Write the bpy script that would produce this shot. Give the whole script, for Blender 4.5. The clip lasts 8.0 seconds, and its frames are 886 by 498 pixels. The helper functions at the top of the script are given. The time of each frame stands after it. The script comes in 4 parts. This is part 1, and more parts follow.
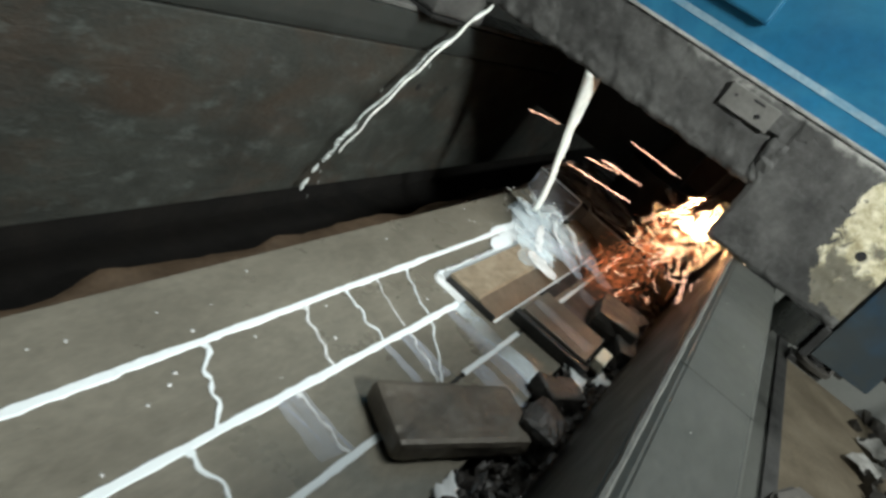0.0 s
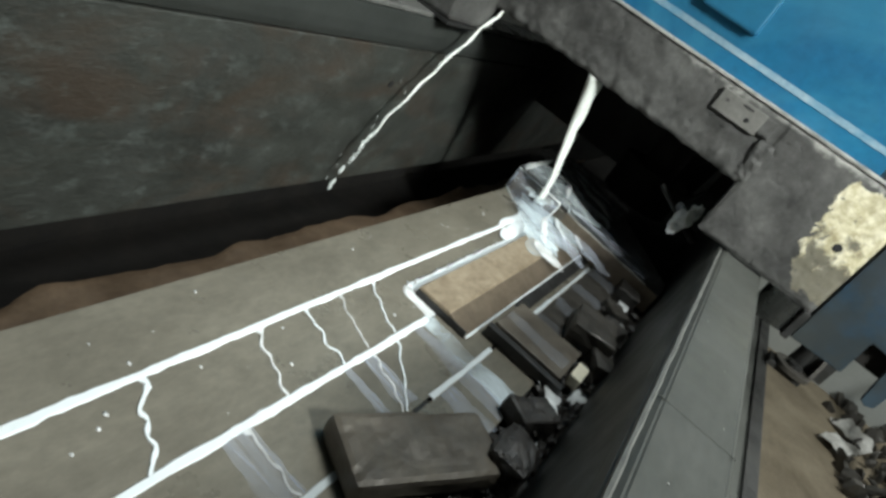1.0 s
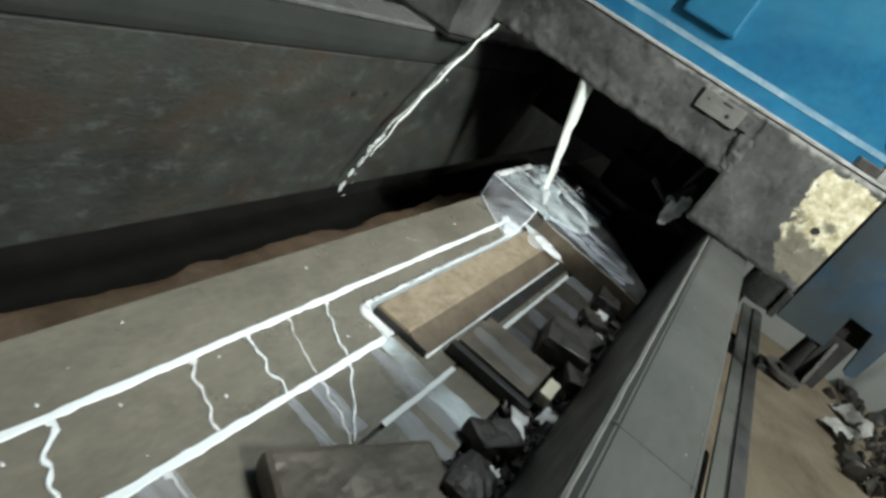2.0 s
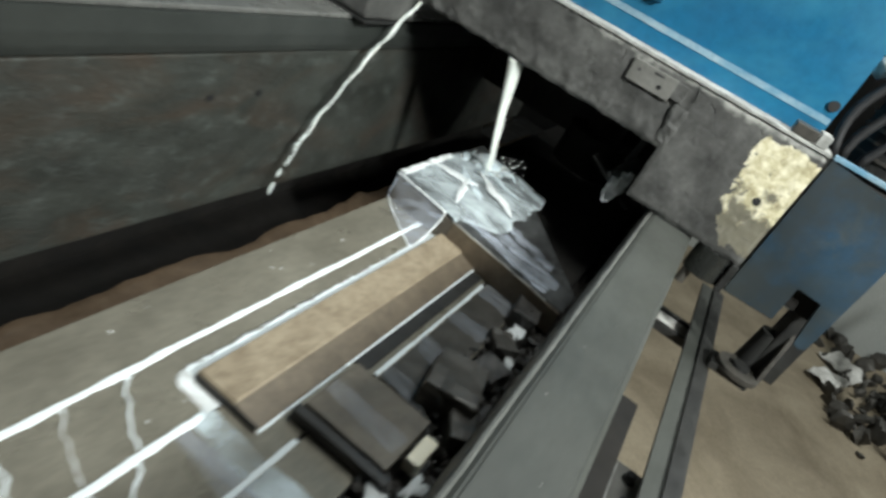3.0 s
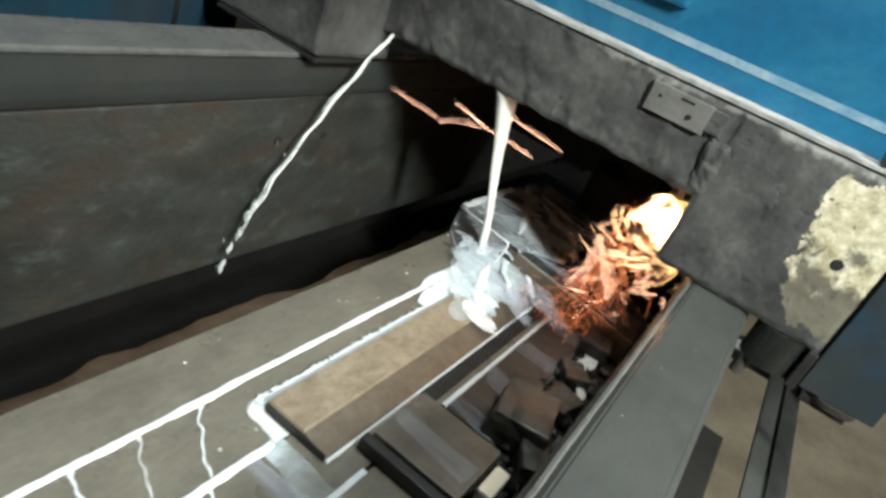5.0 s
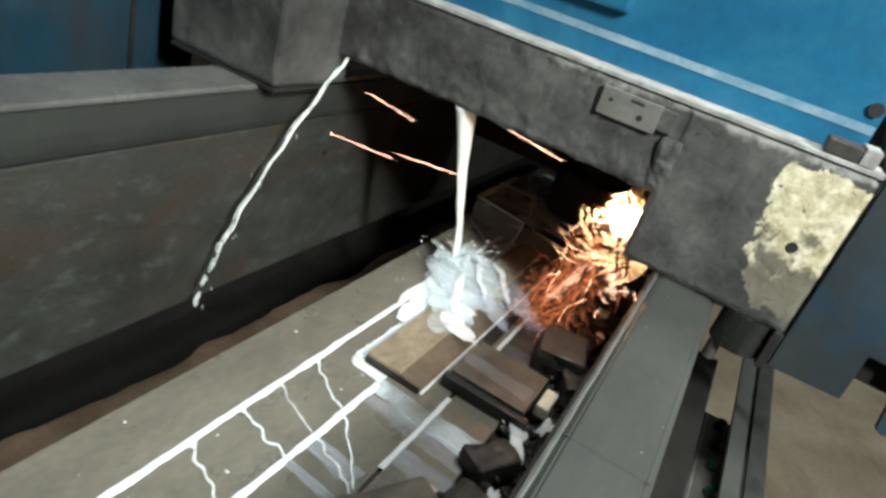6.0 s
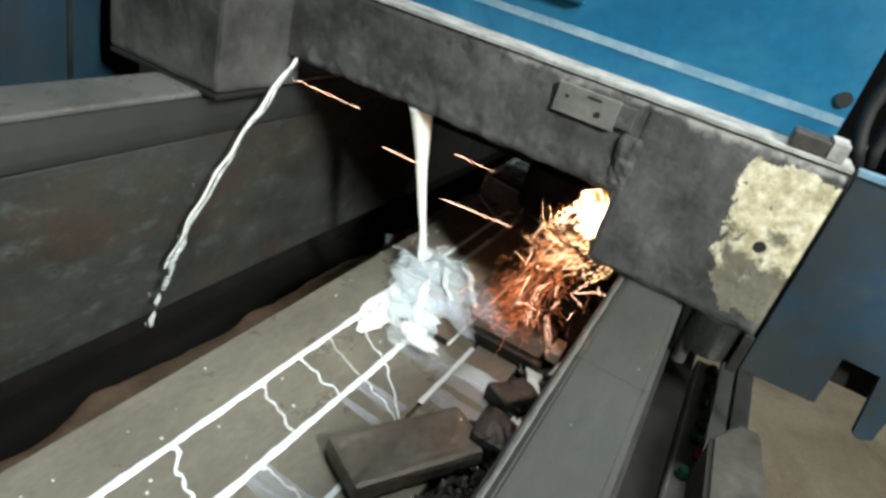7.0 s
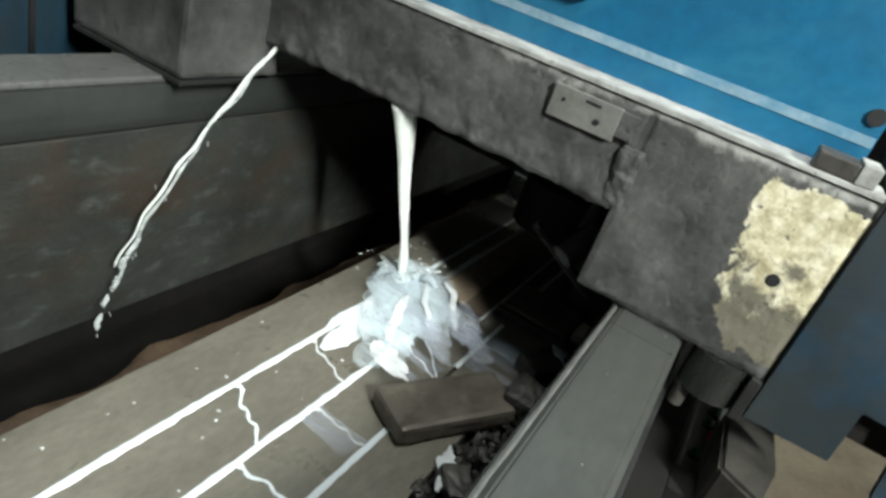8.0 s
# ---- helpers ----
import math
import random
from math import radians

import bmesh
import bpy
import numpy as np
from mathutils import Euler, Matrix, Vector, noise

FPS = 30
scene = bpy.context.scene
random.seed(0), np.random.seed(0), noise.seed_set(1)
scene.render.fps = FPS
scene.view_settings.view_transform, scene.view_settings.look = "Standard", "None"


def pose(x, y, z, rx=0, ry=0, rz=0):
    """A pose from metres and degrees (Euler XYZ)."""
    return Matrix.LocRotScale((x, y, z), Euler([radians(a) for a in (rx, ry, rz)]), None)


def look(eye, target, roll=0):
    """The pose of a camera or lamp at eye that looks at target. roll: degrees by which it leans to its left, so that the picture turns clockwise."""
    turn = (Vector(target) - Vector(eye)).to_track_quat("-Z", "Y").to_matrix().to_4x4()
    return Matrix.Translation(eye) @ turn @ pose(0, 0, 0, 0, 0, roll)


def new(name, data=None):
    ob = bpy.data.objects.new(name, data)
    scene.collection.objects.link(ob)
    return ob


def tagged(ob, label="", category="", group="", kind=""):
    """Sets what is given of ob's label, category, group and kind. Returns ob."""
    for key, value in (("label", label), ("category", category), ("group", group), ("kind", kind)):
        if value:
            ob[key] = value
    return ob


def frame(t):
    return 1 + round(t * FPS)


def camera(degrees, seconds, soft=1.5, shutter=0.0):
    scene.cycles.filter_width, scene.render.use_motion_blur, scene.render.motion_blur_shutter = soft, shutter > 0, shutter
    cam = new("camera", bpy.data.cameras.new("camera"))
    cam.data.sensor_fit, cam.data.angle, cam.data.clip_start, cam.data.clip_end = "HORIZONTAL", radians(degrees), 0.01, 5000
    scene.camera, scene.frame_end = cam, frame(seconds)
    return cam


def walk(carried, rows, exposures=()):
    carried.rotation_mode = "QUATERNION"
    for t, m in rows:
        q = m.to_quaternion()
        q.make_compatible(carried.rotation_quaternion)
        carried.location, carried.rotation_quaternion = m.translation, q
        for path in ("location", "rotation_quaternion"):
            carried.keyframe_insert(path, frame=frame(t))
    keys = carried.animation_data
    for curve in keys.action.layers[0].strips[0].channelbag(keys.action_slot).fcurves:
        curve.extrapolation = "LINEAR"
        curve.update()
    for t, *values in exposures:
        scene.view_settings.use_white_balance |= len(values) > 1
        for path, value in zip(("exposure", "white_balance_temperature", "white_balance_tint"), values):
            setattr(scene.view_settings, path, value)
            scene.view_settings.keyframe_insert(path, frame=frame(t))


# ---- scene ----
cam = camera(69.8, 8.0, soft=3.0, shutter=0.4)
PATH = [
    (0, (0.2984, 0.2903, 1.5676), (1.1534, 0.5717, 1.1319), 33.19),
    (0.5, (0.2635, 0.2747, 1.5833), (1.1200, 0.5434, 1.1428), 33.44),
    (0.8, (0.1856, 0.2877, 1.5911), (1.0413, 0.5516, 1.1459), 34.04),
    (1, (0.1472, 0.3223, 1.5892), (1.0112, 0.5714, 1.1517), 34.29),
    (1.5, (0.0554, 0.2951, 1.6065), (0.9181, 0.5605, 1.1759), 32.92),
    (2.8, (0.0005, 0.2684, 1.6746), (0.8690, 0.4961, 1.2343), 29.69),
    (3, (0.1814, 0.1967, 1.7425), (1.0313, 0.4257, 1.2678), 28.56),
    (3.2, (0.2821, 0.1842, 1.7055), (1.1455, 0.4058, 1.2521), 28.45),
    (3.4, (0.3882, 0.1640, 1.6810), (1.2528, 0.4048, 1.2399), 27.79),
    (3.5, (0.4246, 0.1316, 1.6914), (1.2776, 0.3962, 1.2414), 27.02),
    (4, (0.5158, 0.1963, 1.6616), (1.3512, 0.5032, 1.2055), 25.55),
    (4.5, (0.6410, 0.2095, 1.6945), (1.4624, 0.5315, 1.2238), 24.46),
    (4.7, (0.6339, 0.1935, 1.6915), (1.4545, 0.5379, 1.2353), 23.97),
    (5.8, (0.6331, 0.1645, 1.7736), (1.4529, 0.4992, 1.3090), 18.77),
    (6, (0.6210, 0.1675, 1.7488), (1.4581, 0.4914, 1.3080), 18.46),
    (6.2, (0.6291, 0.1567, 1.7613), (1.4653, 0.4819, 1.3198), 17.33),
    (6.5, (0.6602, 0.1329, 1.7708), (1.4959, 0.4628, 1.3318), 16.72),
    (7, (0.7306, 0.1307, 1.7841), (1.5629, 0.4438, 1.3267), 16.71),
    (7.5, (0.7932, 0.1097, 1.7560), (1.6290, 0.4329, 1.3121), 17.74),
    (7.6, (0.8075, 0.1214, 1.7607), (1.6410, 0.4434, 1.3117), 18.20),
    (8, (0.8755, 0.1252, 1.7412), (1.7084, 0.4560, 1.2976), 19.33),
]
walk(cam, [(t, look(eye, target, roll)) for t, eye, target, roll in PATH], [(0, -0.4), (0.7, -0.36), (1.0, -0.14), (1.5, -0.12), (3.0, -0.07), (8, -0.13)])

# ---- light ----
world = bpy.data.worlds.new("workshop_air")
scene.world = world
world.use_nodes = True
world.node_tree.nodes["Background"].inputs[0].default_value = (0.9, 0.95, 1.0, 1)
world.node_tree.nodes["Background"].inputs[1].default_value = 0.17
scene.view_settings.exposure = 0.0


def lamp(name, at, target, size_x, size_y, watts, colour, spread):
    data = bpy.data.lights.new(name, "AREA")
    data.shape, data.size, data.size_y, data.energy, data.color, data.spread = "RECTANGLE", size_x, size_y, watts, colour, radians(spread)
    ob = new(name, data)
    ob.matrix_world = look(at, target)
    return ob


# an unseen hooded key light aimed at the head gives most of the light; two open fill lamps are added, over the table
# and over the floor
LAMPS = [((-0.1, -2.2, 3.6), (2.0, 0.6, 1.0), 0.25, 0.9, 46, 66), ((1.6, -0.1, 3.85), (1.6, -0.09, 0), 1.0, 0.8, 62, 180), ((3.7, -2.6, 3.75), (3.7, -2.61, 0), 1.3, 0.25, 120, 180)]
for at, target, sx, sy, watts, spread in LAMPS:
    lamp("unseen_light", at, target, sx, sy, watts, (0.935, 0.985, 0.95), spread)

# ---- materials ----


def nodes_of(name):
    m = bpy.data.materials.new(name)
    m.use_nodes = True
    n = m.node_tree.nodes
    return m, n, m.node_tree.links, n["Principled BSDF"]


def ramp(n, l, fac, stops):
    r = n.new("ShaderNodeValToRGB")
    while len(r.color_ramp.elements) < len(stops):
        r.color_ramp.elements.new(0.5)
    for e, (p, c) in zip(r.color_ramp.elements, stops):
        e.position, e.color = p, (*c, 1) if len(c) == 3 else c
    l.new(fac, r.inputs[0])
    return r.outputs[0]


def noise_of(n, l, scale, detail=5, rough=0.6, stretch=(1, 1, 1), distort=0.0):
    tc = n.new("ShaderNodeTexCoord")
    mp = n.new("ShaderNodeMapping")
    mp.inputs["Scale"].default_value = stretch
    l.new(tc.outputs["Object"], mp.inputs[0])
    t = n.new("ShaderNodeTexNoise")
    t.inputs["Scale"].default_value, t.inputs["Detail"].default_value = scale, detail
    t.inputs["Roughness"].default_value, t.inputs["Distortion"].default_value = rough, distort
    l.new(mp.outputs[0], t.inputs["Vector"])
    return t.outputs["Fac"]


def mixed(n, l, fac, a, b, kind="MIX"):
    x = n.new("ShaderNodeMix")
    x.data_type, x.blend_type = "RGBA", kind
    for sock, v in ((x.inputs[0], fac), (x.inputs[6], a), (x.inputs[7], b)):
        if isinstance(v, (int, float)):
            sock.default_value = v
        elif isinstance(v, tuple):
            sock.default_value = (*v, 1)
        else:
            l.new(v, sock)
    return x.outputs[2]


def rough_surface(name, dark, light, scale=6, rough=(0.35, 0.7), bump=0.3, metal=0.0, chips=None, chip_at=0.66, stretch=(1, 1, 1), fine=70, rust=None, spec=0.5, chip_soft=0.05, warp=0.6):
    """A worn surface: two colours in large patches, fine grain, chips or rust, uneven gloss and relief."""
    m, n, l, p = nodes_of(name)
    big = noise_of(n, l, scale, 6, 0.65, stretch, 0.4)
    col = ramp(n, l, big, [(0.32, dark), (0.68, light)])
    grain = noise_of(n, l, fine, 4, 0.7, stretch)
    col = mixed(n, l, 0.35, col, ramp(n, l, grain, [(0.3, (0.35, 0.35, 0.35)), (0.7, (1, 1, 1))]), "MULTIPLY")
    if rust:
        col = mixed(n, l, ramp(n, l, noise_of(n, l, scale * 0.7, 8, 0.7, stretch, 0.8), [(0.47, (0, 0, 0)), (0.66, (0.75, 0.75, 0.75))]), col, rust)
    if chips:
        col = mixed(n, l, ramp(n, l, noise_of(n, l, scale * 3.2, 7, 0.75, stretch, warp), [(chip_at, (0, 0, 0)), (chip_at + chip_soft, (1, 1, 1))]), col, chips)
    l.new(col, p.inputs["Base Color"])
    l.new(ramp(n, l, noise_of(n, l, scale * 1.7, 5, 0.6), [(0.3, (rough[0],) * 3), (0.7, (rough[1],) * 3)]), p.inputs["Roughness"])
    p.inputs["Metallic"].default_value = metal
    p.inputs["Specular IOR Level"].default_value = spec
    b = n.new("ShaderNodeBump")
    b.inputs["Strength"].default_value, b.inputs["Distance"].default_value = bump, 0.004
    h = n.new("ShaderNodeMath")
    l.new(grain, h.inputs[0]), l.new(big, h.inputs[1])
    l.new(h.outputs[0], b.inputs["Height"])
    l.new(b.outputs[0], p.inputs["Normal"])
    return m


def plain(name, colour, rough, metal=0.0, emit=None, strength=0.0):
    m, n, l, p = nodes_of(name)
    g = noise_of(n, l, 40, 4)
    l.new(mixed(n, l, 0.25, colour, ramp(n, l, g, [(0.3, (0.4, 0.4, 0.4)), (0.7, (1, 1, 1))]), "MULTIPLY"), p.inputs["Base Color"])
    p.inputs["Roughness"].default_value, p.inputs["Metallic"].default_value = rough, metal
    if emit:
        p.inputs["Emission Color"].default_value, p.inputs["Emission Strength"].default_value = (*emit, 1), strength
    return m


def milky(name, clear, colour=(0.86, 0.9, 0.93), rough=0.12, patch=0.0, run=(0.6, 0.25, 1), relief=0.5, size=22):
    """White coolant: from opaque milk (clear 0) to a thin cloudy film."""
    m, n, l, p = nodes_of(name)
    p.inputs["Base Color"].default_value = (*colour, 1)
    p.inputs["Roughness"].default_value = rough
    p.inputs["IOR"].default_value = 1.33
    b = n.new("ShaderNodeBump")
    b.inputs["Strength"].default_value, b.inputs["Distance"].default_value = relief, 0.003
    l.new(noise_of(n, l, 60, 3, 0.5, (1, 1, 1), 1.0), b.inputs["Height"])
    l.new(b.outputs[0], p.inputs["Normal"])
    if patch:
        l.new(ramp(n, l, noise_of(n, l, size, 4, 0.6, run, 0.7), [(0.3, (max(0.0, 1 - clear - patch),) * 3), (0.72, (min(1.0, 1 - clear + patch),) * 3)]), p.inputs["Alpha"])
    else:
        p.inputs["Alpha"].default_value = 1 - clear
    return m


CHUCK = rough_surface("wet_chuck_steel", (0.17, 0.157, 0.125), (0.29, 0.268, 0.216), 5, (0.22, 0.5), 0.15, 0.25, (0.5, 0.5, 0.47), 0.72, (0.5, 1, 1))
BRASS_GAP = plain("dark_joint", (0.03, 0.03, 0.028), 0.4)
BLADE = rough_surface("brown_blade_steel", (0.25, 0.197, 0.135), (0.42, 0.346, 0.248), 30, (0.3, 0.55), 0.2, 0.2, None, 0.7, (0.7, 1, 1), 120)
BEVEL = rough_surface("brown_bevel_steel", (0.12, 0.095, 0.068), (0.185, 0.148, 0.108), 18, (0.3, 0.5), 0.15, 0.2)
WALL = rough_surface("grimy_green_grey_paint", (0.024, 0.0258, 0.0225), (0.053, 0.0575, 0.0505), 5, (0.4, 0.7), 0.7, 0.0, (0.086, 0.098, 0.09), 0.54, (0.8, 1, 1.5), 55, (0.05, 0.036, 0.026), 0.5, 0.2, 0.0)
BAND = rough_surface("smooth_green_grey_paint", (0.034, 0.038, 0.035), (0.055, 0.06, 0.055), 3, (0.35, 0.6), 0.15)
LEDGE = rough_surface("wet_grey_ledge", (0.1, 0.1, 0.095), (0.17, 0.17, 0.16), 5, (0.15, 0.45), 0.25)
RAIL = rough_surface("dark_grey_rail_paint", (0.036, 0.038, 0.034), (0.06, 0.063, 0.056), 4, (0.4, 0.65), 0.15, 0.0, (0.4, 0.4, 0.37), 0.79, (0.4, 1, 1), 90)
DUSTY = rough_surface("dusty_ledge_top", (0.2, 0.2, 0.19), (0.55, 0.55, 0.52), 12, (0.6, 0.9), 0.4, 0.0, (0.13, 0.125, 0.115), 0.62)
BLUE = rough_surface("blue_paint", (0.006, 0.09, 0.195), (0.01, 0.135, 0.26), 2.2, (0.32, 0.5), 0.06, 0.0, None, 0.7, (1, 1, 1), 30, (0.03, 0.17, 0.27))
COLUMN = rough_surface("dark_teal_column_paint", (0.01, 0.035, 0.055), (0.012, 0.06, 0.1), 4, (0.3, 0.6), 0.2, 0.0, None, 0.7, (1, 1, 0.4), 40, (0.03, 0.03, 0.03))
BLUE_DIRTY = rough_surface("soiled_blue_paint", (0.011, 0.034, 0.055), (0.008, 0.055, 0.115), 2.6, (0.4, 0.65), 0.15, 0.0, (0.05, 0.06, 0.06), 0.5, (1, 1, 1), 50, (0.05, 0.062, 0.062), 0.5, 0.2)
def soil_panel():
    n, l = BLUE_DIRTY.node_tree.nodes, BLUE_DIRTY.node_tree.links
    p = n["Principled BSDF"]
    old = p.inputs["Base Color"].links[0].from_socket
    tc, sep, add = n.new("ShaderNodeTexCoord"), n.new("ShaderNodeSeparateXYZ"), n.new("ShaderNodeMath")
    l.new(tc.outputs["Object"], sep.inputs[0])
    l.new(sep.outputs["Y"], add.inputs[0])
    l.new(noise_of(n, l, 7, 6, 0.65), add.inputs[1])
    l.new(mixed(n, l, ramp(n, l, add.outputs[0], [(0.12, (0, 0, 0)), (0.42, (0.85, 0.85, 0.85))]), old, (0.021, 0.026, 0.026)), p.inputs["Base Color"])


soil_panel()
STRIPE = rough_surface("scuffed_pale_stripe", (0.11, 0.25, 0.36), (0.29, 0.39, 0.45), 14, (0.4, 0.7), 0.1)
# near black: mostly shade put into the colour, also a few dark iron parts
SHADE_BLACK = rough_surface("black_shade_and_iron", (0.007, 0.0065, 0.006), (0.014, 0.012, 0.01), 8, (0.7, 0.9), 0.3, spec=0.3)
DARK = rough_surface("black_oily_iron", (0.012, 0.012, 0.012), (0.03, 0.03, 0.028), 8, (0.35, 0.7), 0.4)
IRON = rough_surface("dark_iron", (0.05, 0.047, 0.042), (0.1, 0.092, 0.08), 12, (0.3, 0.6), 0.35, 0.3, (0.3, 0.28, 0.25), 0.74)
BLOCK = rough_surface("brown_grey_block_steel", (0.1, 0.085, 0.068), (0.17, 0.15, 0.12), 12, (0.3, 0.6), 0.3, 0.2, (0.32, 0.3, 0.27), 0.74)
SWARF = rough_surface("black_wet_swarf", (0.015, 0.014, 0.013), (0.06, 0.055, 0.05), 30, (0.25, 0.6), 0.9, 0.0, (0.25, 0.25, 0.24), 0.72)
MUD = rough_surface("brown_grinding_mud", (0.13, 0.085, 0.052), (0.24, 0.165, 0.105), 9, (0.5, 0.8), 0.6)
FLOOR = rough_surface("tan_concrete", (0.17, 0.135, 0.09), (0.31, 0.26, 0.185), 2.2, (0.6, 0.9), 0.2, 0.0, (0.16, 0.13, 0.09), 0.64, (1, 1, 1), 40)
CREAM = rough_surface("plaster", (0.4, 0.42, 0.4), (0.5, 0.52, 0.5), 1, (0.7, 0.9), 0.1)
CHROME = rough_surface("bright_boss_steel", (0.1, 0.105, 0.1), (0.2, 0.21, 0.2), 6, (0.18, 0.35), 0.05, 0.9, None, 0.7, (4, 4, 0.4))
PLATE = rough_surface("bracket_grey", (0.13, 0.127, 0.117), (0.2, 0.195, 0.18), 14, (0.45, 0.7), 0.25)
IVORY = plain("ivory_plastic", (0.8, 0.75, 0.6), 0.4)
PAPER = rough_surface("dirty_white_sheet", (0.4, 0.39, 0.36), (0.72, 0.71, 0.68), 9, (0.6, 0.9), 0.2)
RED = plain("red_button_plastic", (0.75, 0.03, 0.06), 0.3)
GREEN = plain("green_button_plastic", (0.015, 0.14, 0.07), 0.3)
RUBBER = plain("black_rubber", (0.015, 0.015, 0.016), 0.55)
COOLANT = milky("white_coolant", 0.0, (0.8, 0.86, 0.885))
FILM = milky("thin_coolant_film", 0.74, (0.66, 0.72, 0.83), 0.06, 0.2, (3.0, 0.22, 1))
SPLASH = milky("splashing_coolant", 0.22, (0.94, 0.97, 0.98), 0.12, 0.36, (0.7, 0.35, 1), 0.25, 18)
MIST = milky("broken_thin_coolant", 0.6, (0.82, 0.88, 0.86), 0.1, 0.25)
WASH = milky("washing_coolant", 0.53, (0.78, 0.89, 0.95), 0.03, 0.4, (0.7, 0.35, 1), 0.25, 16)
GLAZE = milky("glassy_sheet", 0.66, (0.8, 0.9, 0.94), 0.03, 0.32, (0.7, 0.35, 1), 0.25, 16)
VEIL = milky("faint_coolant_veil", 0.87, (0.6, 0.66, 0.76), 0.06, 0.12, (4.0, 0.3, 1))
STREAM = milky("falling_coolant", 0.12, (0.92, 0.95, 0.9), 0.1, 0.14, (2.2, 2.2, 0.25))
WORN = rough_surface("worn_rail_edge", (0.08, 0.082, 0.076), (0.13, 0.132, 0.122), 20, (0.4, 0.6), 0.2)
GLASSY = rough_surface("wet_shining_steel", (0.05, 0.05, 0.05), (0.12, 0.125, 0.125), 16, (0.06, 0.22), 0.5, 0.35, (0.6, 0.64, 0.66), 0.68)


def head_paint():
    """Gunky grey housing; the paint is worn to cream round the bolt hole at one end."""
    m, n, l, p = nodes_of("gunky_grey_housing")
    big = noise_of(n, l, 5, 9, 0.68)
    pits = noise_of(n, l, 34, 6, 0.75)
    col = ramp(n, l, big, [(0.36, (0.032, 0.032, 0.03)), (0.52, (0.076, 0.075, 0.071)), (0.68, (0.138, 0.137, 0.13))])
    fine = noise_of(n, l, 60, 5, 0.7)
    col = mixed(n, l, 0.4, col, ramp(n, l, fine, [(0.3, (0.4, 0.4, 0.4)), (0.7, (1, 1, 1))]), "MULTIPLY")
    tc = n.new("ShaderNodeTexCoord")
    sep = n.new("ShaderNodeSeparateXYZ")
    l.new(tc.outputs["Object"], sep.inputs[0])

    def num(kind, a, b):
        q = n.new("ShaderNodeMath")
        q.operation = kind
        for s, v in zip(q.inputs, (a, b)):
            if isinstance(v, (int, float)):
                s.default_value = v
            else:
                l.new(v, s)
        return q.outputs[0]
    y, z = sep.outputs["Y"], sep.outputs["Z"]
    border = num("MINIMUM", num("ADD", num("MULTIPLY", num("SUBTRACT", z, 1.262), 0.62), 0.03), 0.088)
    inside = num("DIVIDE", num("SUBTRACT", border, y), 0.035)
    inside = num("MINIMUM", inside, num("DIVIDE", num("SUBTRACT", 1.552, z), 0.022))
    inside = num("MINIMUM", inside, num("DIVIDE", num("SUBTRACT", z, 1.235), 0.05))
    inside = num("MINIMUM", inside, num("ADD", num("DIVIDE", num("ADD", y, 0.073), 0.03), 0.45))
    edge = noise_of(n, l, 19, 8, 0.66, (1, 1, 1), 0.3)
    score = num("ADD", num("MINIMUM", inside, 0.8), num("MULTIPLY", num("SUBTRACT", edge, 0.5), 2.9))
    chips = ramp(n, l, noise_of(n, l, 48, 5, 0.6, (1, 1, 1), 0.3), [(0.64, (1, 1, 1)), (0.69, (0.1, 0.1, 0.1))])
    mask = num("MULTIPLY", ramp(n, l, score, [(0.22, (0, 0, 0)), (0.28, (1, 1, 1))]), chips)
    cream = ramp(n, l, noise_of(n, l, 30, 6, 0.65), [(0.3, (0.3, 0.25, 0.14)), (0.48, (0.54, 0.49, 0.32)), (0.62, (0.76, 0.71, 0.54))])
    # grease smears over the lower half of the bare patch
    smear = num("ADD", noise_of(n, l, 20, 6, 0.65, (1, 1, 0.7), 0.5), num("MULTIPLY", num("SUBTRACT", 1.42, z), 1.7))
    cream = mixed(n, l, ramp(n, l, smear, [(0.53, (0, 0, 0)), (0.64, (0.9, 0.9, 0.9))]), cream, (0.1, 0.092, 0.07))
    # paint rubbed pale along the top edge, most of all near the end block
    rub = num("ADD", num("SUBTRACT", z, num("MULTIPLY", num("MAXIMUM", num("SUBTRACT", y, 0.42), 0.0), 0.06)), num("MULTIPLY", num("SUBTRACT", edge, 0.5), 0.09))
    col = mixed(n, l, ramp(n, l, num("MULTIPLY", num("SUBTRACT", rub, 1.53), 12.0), [(0.28, (0, 0, 0)), (0.5, (0.9, 0.9, 0.9))]), col, (0.34, 0.335, 0.31))
    l.new(mixed(n, l, mask, col, cream), p.inputs["Base Color"])
    p.inputs["Roughness"].default_value = 0.62
    b = n.new("ShaderNodeBump")
    b.inputs["Strength"].default_value, b.inputs["Distance"].default_value = 0.65, 0.005
    low = ramp(n, l, pits, [(0.3, (0, 0, 0)), (0.48, (0.8, 0.8, 0.8)), (0.75, (1, 1, 1))])
    l.new(num("ADD", low, num("MULTIPLY", fine, 0.35)), b.inputs["Height"])
    l.new(b.outputs[0], p.inputs["Normal"])
    return m


HEAD = head_paint()


def glow(name, colour, strength):
    m, n, l, p = nodes_of(name)
    p.inputs["Base Color"].default_value = (*colour, 1)
    p.inputs["Emission Color"].default_value, p.inputs["Emission Strength"].default_value = (*colour, 1), strength
    return m


HOT = glow("white_hot_spark", (1.0, 0.47, 0.2), 330)
MID = glow("yellow_spark", (1.0, 0.55, 0.27), 34)
WARM = glow("orange_spark", (1.0, 0.56, 0.38), 16)
# weak emission in place of spark light falling on mist and swarf
GLOW_MIST = glow("spark_lit_mist", (1.0, 0.3, 0.11), 1.1)

# ---- builders ----


